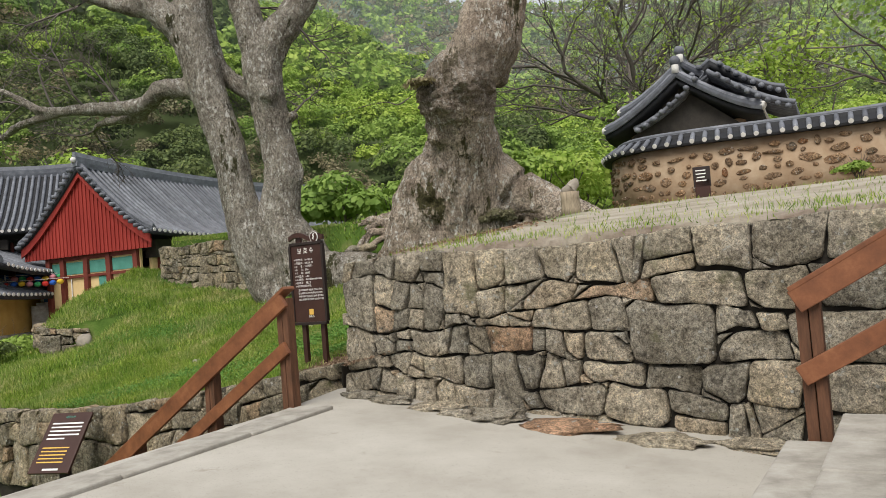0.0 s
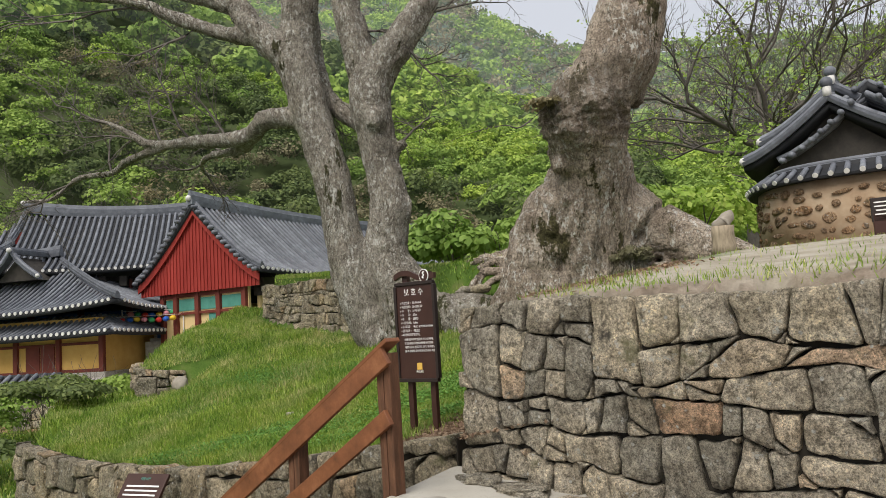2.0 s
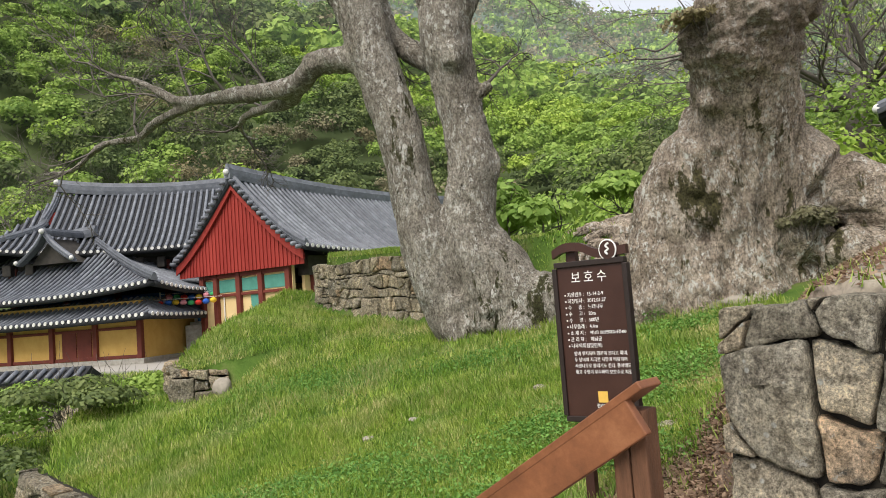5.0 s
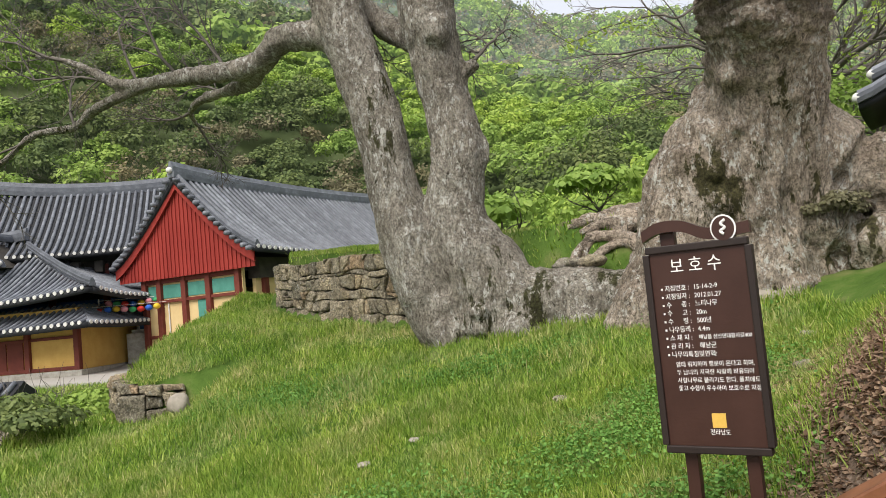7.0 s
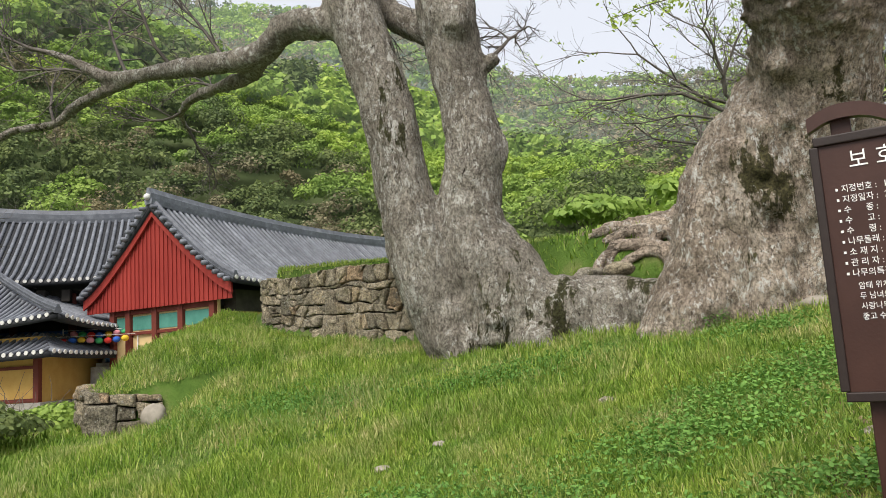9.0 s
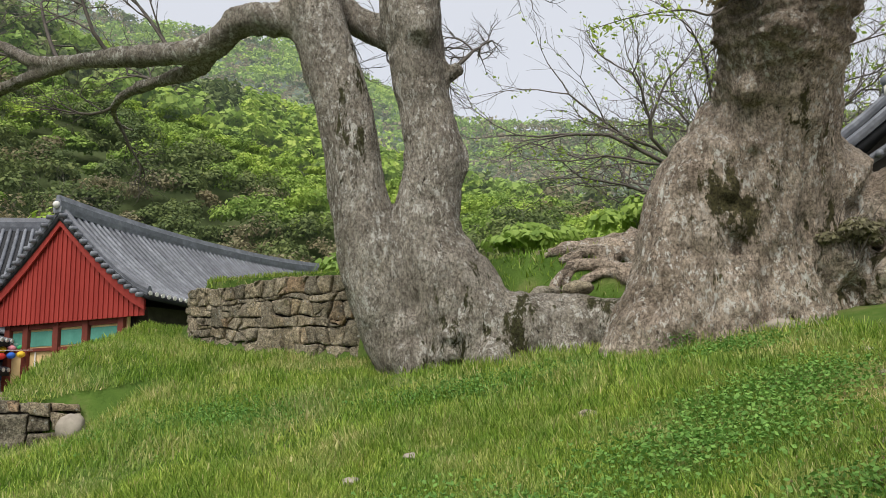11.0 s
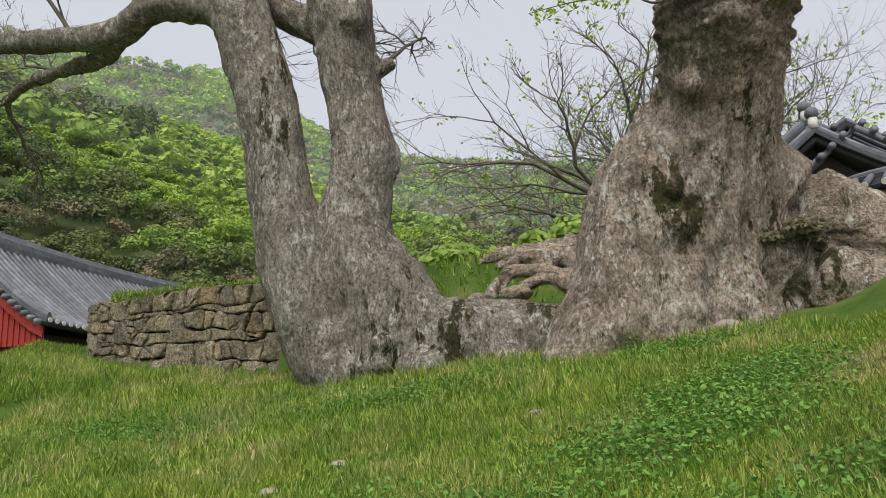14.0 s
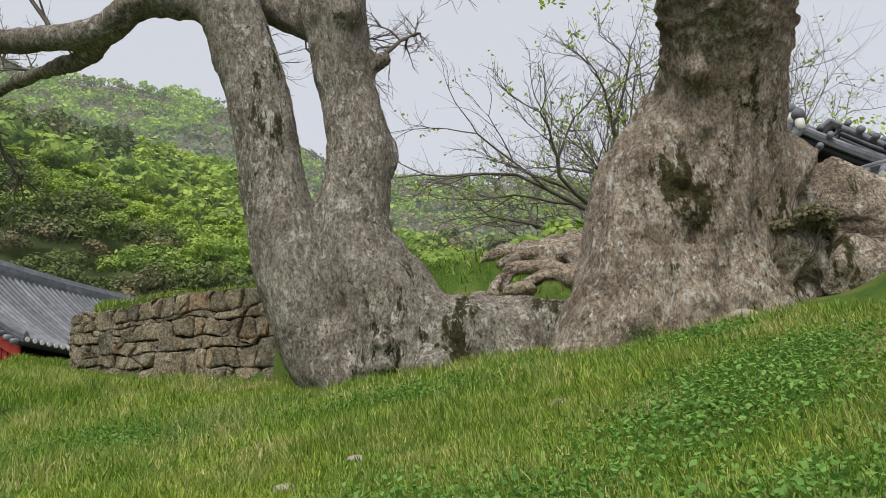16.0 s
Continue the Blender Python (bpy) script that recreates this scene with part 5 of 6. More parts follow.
def cap(parent, p, r=0.16):
    bm = bmesh.new()
    bmesh.ops.create_uvsphere(bm, u_segments=12, v_segments=8, radius=r, matrix=Matrix.Translation(p))
    part("ridge_end", bm, M_LIME, parent, "white mortar ridge end", True)


# red-gabled hall
hall = thing("gabled_hall", "temple hall with red boarded gable and long grey tiled roof", "temple hall", "temple halls", (-18.05, 38.9, 1.0))
hall.rotation_euler = (0, 0, math.atan2(0.914, 0.407))
HL, HW = 20.0, 4.6
RZ, EZ = 7.4, 3.6
for sgn in (1, -1):
    slope(hall, (-0.7 if sgn > 0 else HL, -sgn * (HW + 0.2), 0), (sgn, 0, 0), (0, sgn, 0), HL + 0.7, HW + 0.2, EZ, RZ, 0, 0, 0.3)
ridge(hall, [(x, 0, RZ - 0.05 + 0.38 * abs(2 * x / HL - 1) ** 2.2) for x in [mix(-0.8, HL, k / 14) for k in range(15)]], 0.4, 0.6)
cap(hall, (-0.85, 0, RZ + 0.55), 0.15)
for sgn in (1, -1):
    pts = [(-0.55, sgn * mix(0, HW + 0.2, k / 8), mix(EZ, RZ, (1 - k / 8) ** 1.25) + 0.32) for k in range(9)]
    ridge(hall, pts, 0.3, 0.3)
    for k in range(15):
        t = (k + 0.5) / 15
        bm = bmesh.new()
        yy, zz = sgn * mix(0.2, HW + 0.1, t), mix(EZ, RZ, (1 - t) ** 1.25) + 0.2
        add_tube(bm, [(-0.95, yy, zz), (-0.45, yy, zz + 0.04)], [0.1, 0.1], 8)
        part("verge_tile", bm, M_TILE, hall, "", True)
    bm = bmesh.new()
    prev = None
    for k in range(9):
        t = k / 8
        y, z = sgn * mix(0, HW, t), mix(EZ, RZ, (1 - t) ** 1.25) + 0.12
        ring = [bm.verts.new((xx, y, z + dz)) for xx, dz in ((-0.62, 0), (-0.62, -0.42), (-0.54, -0.42), (-0.54, 0))]
        if prev:
            for i in range(4):
                bm.faces.new((prev[i], ring[i], ring[(i + 1) % 4], prev[(i + 1) % 4]))
        prev = ring
    bmesh.ops.recalc_face_normals(bm, faces=bm.faces)
    part("bargeboard", bm, M_RED, hall)
GB = 3.1
nb = 34
for k in range(nb):
    y = mix(-HW + 0.15, HW - 0.15, (k + 0.5) / nb)
    h = mix(EZ, RZ, (1 - abs(y) / HW) ** 1.25)
    if h > GB + 0.05:
        part("board", box(-0.42, y, (GB + h) / 2, 0.05, 2 * (HW - 0.15) / nb - 0.02, h - GB), M_RED, hall)
        part("batten", box(-0.47, y + (HW - 0.15) / nb, (GB + h) / 2 - 0.02, 0.05, 0.06, h - GB - 0.04), M_RED, hall)
for x, y, sx, sy in ((HL / 2, -HW + 1.2, HL - 1, 0.2), (HL / 2, HW - 1.2, HL - 1, 0.2)):
    part("wall", box(x, y, 1.2, sx, sy, 4.6), M_OCHRE, hall)
    # dark timber colour stands in for shade below the eave
    part("bracket_band", box(x, y - 0.05, 3.1, sx + 0.05, sy + 0.5, 0.9), M_TIMBER, hall, "brackets under the eave, coloured dark for the eave's shade")
part("gable_wall", box(-0.0, 0, 1.0, 0.15, 2 * HW - 2.6, 5.0), M_OCHRE, hall)
for y in (-3.1, -1.25, 0.35, 2.05, 3.1):
    part("column", box(-0.12, y, 1.0, 0.3, 0.3, 4.4, None, 0.03), M_DRED, hall)
for z, h in ((2.05, 0.14), (3.0, 0.2), (0.4, 0.16)):
    part("beam", box(-0.11, 0, z, 0.2, 6.2, h, None, 0.01), M_DRED, hall)
for a, b in ((-3.1, -1.25), (-1.25, 0.35), (0.35, 2.05), (2.05, 3.1)):
    part("panel", box(-0.09, (a + b) / 2, 2.5, 0.04, b - a - 0.35, 0.62), M_TEAL, hall, "teal painted panel")
part("door", box(-0.1, -0.75, 1.15, 0.06, 0.62, 1.6, None, 0.01), M_TEAL, hall, "teal painted door")
for x in (1.0, 4.5, 8, 11.5, 15):
    part("column", box(x, -HW + 1.05, 1.0, 0.3, 0.3, 4.2, None, 0.03), M_DRED, hall)
part("plinth", box(HL / 2, 0, -0.9, HL, 7.4, 0.6, None, 0.03), M_SLAB, hall)
part("hanging", box(0.2, 3.75, 1.6, 0.05, 0.9, 2.0), M_BLUE, hall, "blue cloth hanging")

# large hall behind
hall = thing("great_hall", "large temple hall with hipped grey tile roof and red gable end", "temple hall", "temple halls", (-31.6, 43.9, 0.5))
hall.rotation_euler = (0, 0, math.atan2(3.2, 8.5))
slope(hall, (-3.2, -5.2, 0), (1, 0, 0), (0, 1, 0), 15.0, 5.2, 5.4, 9.3, 3.0, 0.0, 0.6)
slope(hall, (-3.2, 5.2, 0), (0, -1, 0), (1, 0, 0), 10.4, 3.0, 5.4, 7.4, 3.0, 3.0, 0.5)
slope(hall, (11.8, 5.2, 0), (-1, 0, 0), (0, -1, 0), 15.0, 5.2, 5.4, 9.3, 0.0, 3.0, 0.6)
ridge(hall, [(x, 0, 9.3 + 0.45 * abs(2 * (x + 0.2) / 12 - 1) ** 2.2) for x in [mix(-0.3, 11.8, k / 14) for k in range(15)]], 0.4, 0.6)
cap(hall, (-0.4, 0, 10.2), 0.17)
bm = bmesh.new()
vs = [bm.verts.new(p) for p in ((-0.25, -2.4, 7.35), (-0.25, 2.4, 7.35), (-0.25, 0, 9.3), (-0.1, -2.4, 7.35), (-0.1, 2.4, 7.35), (-0.1, 0, 9.3))]
for f in ((0, 1, 2), (5, 4, 3), (0, 3, 4, 1), (1, 4, 5, 2), (2, 5, 3, 0)):
    bm.faces.new([vs[i] for i in f])
bmesh.ops.recalc_face_normals(bm, faces=bm.faces)
part("gable", bm, M_RED, hall, "red gable with pale roundel")
bm = bmesh.new()
bmesh.ops.create_cone(bm, cap_ends=True, segments=20, radius1=0.42, radius2=0.42, depth=0.08, matrix=Matrix.Translation((-0.3, 0, 8.1)) @ Matrix.Rotation(radians(90), 4, "Y"))
part("roundel", bm, M_LIME, hall)
for y in (-1, 1):
    ridge(hall, [(-0.35, y * mix(0.1, 2.7, k / 6), mix(9.3, 7.3, (k / 6) ** 0.8) + 0.1) for k in range(7)], 0.3, 0.35)
    ridge(hall, [(mix(-0.2, -3.2, k / 6), y * mix(2.5, 5.2, k / 6), mix(7.4, 6.0, (k / 6) ** 0.7)) for k in range(7)], 0.3, 0.3)
part("wall", box(4.6, 0, 2.3, 12.4, 7.6, 5.6), M_TIMBER, hall, "dark timber walls")
for k in range(5):
    part("column", box(-1.5 + k * 2.6, -3.95, 2.3, 0.34, 0.3, 5.2, None, 0.04), M_DRED, hall)
for k in range(12):
    part("bracket", box(-1.6 + k * 1.1, -4.2, 4.75, 0.42, 0.9, 0.6, None, 0.05), M_TIMBER, hall, "dark eave bracket")
part("door_screen", box(4.6, -3.9, 1.6, 12, 0.1, 3.0), M_BLUE, hall, "blue-green lattice doors")

# two-tiered yellow-walled building
yel = thing("yellow_building", "low temple building with ochre panelled walls and two tiers of tiles", "temple building", "temple halls", (-22.7, 37.1, 0.1))
yel.rotation_euler = (0, 0, math.atan2(0.1, -0.994) + math.pi)
# local x runs towards the long wall's far end as negative
slope(yel, (-17.0, -1.3, 0), (1, 0, 0), (0, 1, 0), 18.6, 1.9, 2.15, 3.05, 0.0, 1.9, 0.12)
slope(yel, (1.6, -1.3, 0), (0, 1, 0), (-1, 0, 0), 9.6, 1.9, 2.15, 3.05, 1.9, 1.9, 0.12)
slope(yel, (-17.0, -1.0, 0), (1, 0, 0), (0, 1, 0), 18.7, 4.6, 3.35, 6.4, 0.0, 7.2, 0.45, 0.34, 0.09, 1.3)
slope(yel, (1.7, -1.0, 0), (0, 1, 0), (-1, 0, 0), 9.2, 7.2, 3.35, 6.4, 4.6, 4.6, 0.45, 0.34, 0.09, 1.3)
ridge(yel, [(mix(-5.4, -17, k / 8), 3.6, 6.45 + 0.5 * (1 - k / 8) ** 2) for k in range(9)], 0.34, 0.5)
ridge(yel, [(mix(1.7, -5.4, k / 8), mix(-1.0, 3.6, k / 8), mix(3.9, 6.5, (k / 8) ** 1.15)) for k in range(9)], 0.26, 0.28)
for y in (-1, 1):
    ridge(yel, [(-6.2 + y * mix(0.0, 1.7, k / 5), 0.9, mix(6.85, 5.35, (k / 5) ** 0.7)) for k in range(6)], 0.4, 0.24)
ridge(yel, [(-6.2, mix(0.8, 3.4, k / 4), 6.85) for k in range(5)], 0.3, 0.3)
cap(yel, (-6.2, 0.65, 6.95), 0.14)
cap(yel, (-4.45, 0.7, 5.45), 0.12)
cap(yel, (-7.95, 0.7, 5.45), 0.12)
bm = bmesh.new()
vs = [bm.verts.new(p) for p in ((-7.5, 1.25, 5.3), (-4.9, 1.25, 5.3), (-6.2, 1.25, 6.6), (-7.5, 3.0, 5.3), (-4.9, 3.0, 5.3), (-6.2, 3.0, 6.6))]
for f in ((0, 1, 2), (5, 4, 3), (0, 3, 4, 1), (1, 4, 5, 2), (2, 5, 3, 0)):
    bm.faces.new([vs[i] for i in f])
bmesh.ops.recalc_face_normals(bm, faces=bm.faces)
part("dormer_gable", bm, M_TIMBER, yel, "small dark cross gable")
part("wall", box(-7.6, 3.4, 1.3, 15.2, 6.6, 3.4), M_YEL, yel)
part("plinth", box(-7.6, 3.4, -0.1, 15.6, 7.0, 0.7, None, 0.03), M_SLAB, yel)
for k, x in enumerate((-0.05, -2.6, -5.2, -7.8, -10.4, -13.0)):
    part("column", box(x, 0.06, 1.4, 0.26, 0.26, 2.6, None, 0.03), M_DRED, yel)
for z, h in ((0.35, 0.16), (1.72, 0.14), (2.45, 0.2)):
    part("beam", box(-6.6, 0.08, z, 13.2, 0.14, h, None, 0.01), M_DRED, yel)
for x in (-3.1, -4.0):
    part("door", box(x - 0.2, 0.09, 1.0, 0.84, 0.1, 1.3, None, 0.01), M_DRED, yel, "dark red plank door")

# stone stairs up to the gabled hall, canopy poles and lanterns
st = thing("court_steps", "broad grey stone steps up to the temple hall", "steps", kind="structure")
for k in range(9):
    m = pose(-21.2 + 0.1 * k, 40.6 + 0.3 * k, 1.55 + 0.17 * k, 0, 0, 20)
    part("step", box(0, 0, -0.6, 2.0, 0.4, 1.5, m, 0.02), M_SLAB, st)
col = {"red": (0.6, 0.04, 0.03), "blue": (0.03, 0.12, 0.5), "yellow": (0.75, 0.5, 0.04), "pink": (0.75, 0.3, 0.35), "green": (0.05, 0.35, 0.12)}
lm = {k: simple("paper_" + k, [(0.2, tuple(v * 0.8 for v in c)), (0.8, c)], 8, 0.8, 0.05) for k, c in col.items()}
bm0 = bmesh.new()
bmesh.ops.create_uvsphere(bm0, u_segments=10, v_segments=7, radius=0.17)
for f in bm0.verts:
    f.co.z *= 0.8
lan_me = {}
rng = random.Random(8)
for k in range(16):
    nm = list(col)[k % 5]
    if nm not in lan_me:
        b = bm0.copy()
        ob = obj("paper_lantern", b, lm[nm], None, "round %s paper lantern hung in a row over the court" % nm, True)
        lan_me[nm] = ob.data
    else:
        ob = new("paper_lantern", lan_me[nm])
        ob["label"] = "round %s paper lantern hung in a row over the court" % nm
    ob.location = (-22.3 + 0.33 * (k % 8), 38.3 + 0.13 * (k % 8) + 0.8 * (k // 8), 2.85 + 0.3 * (k // 8) + 0.04 * math.sin(k))
    tagged(ob, category="lantern", group="paper lanterns")
cord = thing("lantern_cord", "two cords strung with lanterns between poles", "cord", at=(-22.3, 38.3, 0.2))
for j in (0, 1):
    bm = bmesh.new()
    add_tube(bm, [(-0.4, -0.16 + 0.8 * j, 2.85 + 0.3 * j), (2.8, 1.1 + 0.8 * j, 2.85 + 0.3 * j)], [0.012, 0.012], 5)
    part("cord", bm, M_LIME, cord)
    for x, y in ((-0.4, -0.16 + 0.8 * j), (2.8, 1.1 + 0.8 * j)):
        bm = bmesh.new()
        add_tube(bm, [(x, y, -0.6), (x, y, 2.95 + 0.3 * j)], [0.035, 0.03], 7)
        part("pole", bm, M_LIME, cord)

# low tiled wall before the yellow building
cw_place, cw_xy, cw_len = along_line([(-24.0, 22.5), (-19.0, 22.4), (-15.0, 22.6)])
cwall = thing("wall_court", "low rubble court wall with a dark tiled coping", "wall", kind="structure")
stone_wall(cwall, cw_place, 0.0, cw_len, lambda s: -1.2, lambda s: 0.55, 5, 0.4, random.Random(27), M_STONE, 0.04, 0.15)
core(cwall, cw_place, cw_len, lambda s: -1.3, lambda s: 0.55, 0.5)
bm = bmesh.new()
prev = None
for i in range(13):
    s = cw_len * i / 12
    ring = [bm.verts.new(cw_place(s, 0.55 + dz, d)) for dz, d in ((0, 0.22), (0.06, 0.24), (0.28, -0.16), (0.36, -0.25), (0.28, -0.34), (0.06, -0.74), (0, -0.72))]
    if prev:
        for k in range(7):
            bm.faces.new((prev[k], ring[k], ring[(k + 1) % 7], prev[(k + 1) % 7]))
    prev = ring
bm.faces.new(prev)
bmesh.ops.recalc_face_normals(bm, faces=bm.faces)
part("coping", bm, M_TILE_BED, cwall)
s = 0.15
while s < cw_len:
    bm = bmesh.new()
    add_tube(bm, [cw_place(s, 0.55 + dz, d) for dz, d in ((0.09, 0.27), (0.33, -0.15))], [0.07, 0.065], 7)
    part("cover_tile", bm, M_TILE, cwall, "", True)
    s += 0.28

# shrine behind the earthen wall
shrine = thing("shrine", "small old shrine with steep tiled double gable roof", "shrine", "temple halls", (8.0, 24.0, 2.6))
shrine.rotation_euler = (0, 0, radians(62))
# local x runs inward along the ridge
for x0, ln, rz, ez, hw, y0 in ((0.0, 3.2, 4.45, 3.0, 2.4, 0.0), (1.0, 4.2, 5.0, 3.7, 2.1, -0.9)):
    kids = len(shrine.children)
    for sgn in (1, -1):
        slope(shrine, (x0 - 0.5 if sgn > 0 else x0 + ln, -sgn * hw, 0), (sgn, 0, 0), (0, sgn, 0), ln + 0.5, hw, ez, rz, 0, 0, 0.15, 0.28, 0.08, 1.35)
        ridge(shrine, [(x0 - 0.4, sgn * mix(0, hw, k / 7), mix(ez, rz, (1 - k / 7) ** 1.35) + 0.15) for k in range(8)], 0.4, 0.26)
        cap(shrine, (x0 - 0.45, sgn * hw, ez + 0.22), 0.13)
        for k in range(8):
            t = (k + 0.5) / 8
            bm = bmesh.new()
            yy, zz = sgn * mix(0.2, hw - 0.05, t), mix(ez, rz, (1 - t) ** 1.35) + 0.0
            add_tube(bm, [(x0 - 0.75, yy, zz), (x0 - 0.3, yy, zz + 0.05)], [0.085, 0.08], 9)
            part("verge_tile", bm, M_TILE, shrine, "", True)
    ridge(shrine, [(mix(x0 - 0.5, x0 + ln, k / 6), 0, rz + 0.1 + 0.15 * abs(k / 3 - 1) ** 2) for k in range(7)], 0.3, 0.4)
    bm = bmesh.new()
    add_tube(bm, [(x0 - 0.5, 0, rz + 0.2), (x0 - 0.5, 0, rz + 0.5)], [0.12, 0.11], 10)
    part("ridge_end", bm, M_LIME, shrine, "white mortar ridge end", True)
    bm = bmesh.new()
    bmesh.ops.create_uvsphere(bm, u_segments=10, v_segments=8, radius=0.17, matrix=Matrix.Translation((x0 - 0.5, 0, rz + 0.6)))
    part("finial", bm, M_TILE, shrine, "dark round finial", True)
    bm = bmesh.new()
    vs = [bm.verts.new(p) for p in ((x0, -hw + 0.5, ez - 0.3), (x0, hw - 0.5, ez - 0.3), (x0, 0, rz - 0.15), (x0 + 0.2, -hw + 0.5, ez - 0.3), (x0 + 0.2, hw - 0.5, ez - 0.3), (x0 + 0.2, 0, rz - 0.15))]
    for f in ((0, 1, 2), (5, 4, 3), (0, 3, 4, 1), (1, 4, 5, 2), (2, 5, 3, 0)):
        bm.faces.new([vs[i] for i in f])
    bmesh.ops.recalc_face_normals(bm, faces=bm.faces)
    part("gable", bm, M_TIMBER, shrine)
    for ob in shrine.children[kids:]:
        ob.location.y += y0
part("wall", box(3.0, 0, 1.4, 5.0, 3.6, 3.4), M_MORTAR, shrine)


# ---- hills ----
def haze_glow(m, glow):
    """Adds a pale blue emission to a material, standing in for distance haze."""
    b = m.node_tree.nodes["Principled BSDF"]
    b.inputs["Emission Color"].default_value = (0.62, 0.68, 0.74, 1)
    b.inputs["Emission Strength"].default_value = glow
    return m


M_FLOOR = simple("forest_floor", [(0.3, (0.04, 0.06, 0.02)), (0.7, (0.085, 0.11, 0.04))], 0.08, 0.95, 0.2)
M_FAR = Mat("far_woods", 0.95, 0.1)
M_FAR.co = M_FAR.where()
_c = M_FAR.ramp(M_FAR.noise(0.035, 8, rough=0.7), [(0.3, (0.035, 0.055, 0.03)), (0.5, (0.075, 0.11, 0.045)), (0.7, (0.13, 0.165, 0.065))])
M_FAR.colour(_c).bump(M_FAR.noise(0.2, 6), 1.0, 3.0)
M_FAR = haze_glow(M_FAR.m, 0.2)
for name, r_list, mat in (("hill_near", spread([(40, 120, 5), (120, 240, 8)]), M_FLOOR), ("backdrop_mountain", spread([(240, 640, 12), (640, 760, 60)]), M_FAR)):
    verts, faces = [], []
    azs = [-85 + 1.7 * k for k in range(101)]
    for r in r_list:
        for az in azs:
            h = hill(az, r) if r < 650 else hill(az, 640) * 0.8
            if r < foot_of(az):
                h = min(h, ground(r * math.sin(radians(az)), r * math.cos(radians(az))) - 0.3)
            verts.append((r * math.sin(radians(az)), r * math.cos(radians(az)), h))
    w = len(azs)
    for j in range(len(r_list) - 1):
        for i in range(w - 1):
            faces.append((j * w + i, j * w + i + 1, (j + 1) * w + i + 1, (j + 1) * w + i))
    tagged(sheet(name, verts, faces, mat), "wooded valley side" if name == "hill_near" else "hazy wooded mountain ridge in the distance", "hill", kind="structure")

RNG = np.random.default_rng(7)


def cards(centres, sizes, up=0.35, narrow=0.6, out=None):
    """Leaf cards (corner arrays) of the given sizes at the given centres, turned at random."""
    n = len(centres)
    nrm = RNG.normal(size=(n, 3))
    nrm[:, 2] = np.abs(nrm[:, 2]) + up
    if out is not None:
        nrm = nrm * 0.55 + out * 1.3
    nrm /= np.linalg.norm(nrm, axis=1)[:, None]
    a = np.cross(nrm, RNG.normal(size=(n, 3)))
    a /= np.linalg.norm(a, axis=1)[:, None] + 1e-9
    b = np.cross(nrm, a)
    s = np.asarray(sizes)[:, None]
    a, b = a * s, b * s * narrow
    return np.stack([centres - a, centres - b * 0.9 + a * 0.15, centres + a, centres + b * 0.9 - a * 0.1], 1)


def stuff(name, quads, mat, label, category, parent=None):
    """One mesh from many four-cornered pieces."""
    q = np.concatenate(quads).astype(np.float32)
    n = len(q)
    me = bpy.data.meshes.new(name)
    me.vertices.add(n * 4)
    me.vertices.foreach_set("co", q.reshape(-1))
    me.loops.add(n * 4)
    me.loops.foreach_set("vertex_index", np.arange(n * 4, dtype=np.int32))
    me.polygons.add(n)
    me.polygons.foreach_set("loop_start", np.arange(0, n * 4, 4, dtype=np.int32))
    me.update(calc_edges=True)
    me.validate()
    me.materials.append(mat)
    ob = new(name, me)
    if parent:
        ob.parent = parent
        return ob
    return tagged(ob, label, category, kind="stuff")


def crown(x, y, z, rad, tall, n, size, lumps=9, up=0.35):
    """Leaf cards of one crown: uneven clumps with gaps."""
    c = RNG.normal(size=(lumps, 3))
    c /= np.linalg.norm(c, axis=1)[:, None]
    c *= RNG.uniform(0.35, 0.9, (lumps, 1))
    c[:, 2] = np.abs(c[:, 2]) * 0.8 - 0.1
    pick = RNG.integers(0, lumps, n)
    d = RNG.normal(size=(n, 3))
    d[:, 2] = np.abs(d[:, 2]) - 0.25
    d /= np.linalg.norm(d, axis=1)[:, None]
    p = c[pick] + d * RNG.uniform(0.3, 0.46, (n, 1)) * np.array([1, 1, 0.65])
    p = p * np.array([rad, rad, tall]) + np.array([x, y, z])
    return cards(p, RNG.uniform(0.6, 1.3, n) * size, up, 0.75, d)


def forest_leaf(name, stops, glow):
    return haze_glow(leaf_material(name, stops, 0.7), glow)


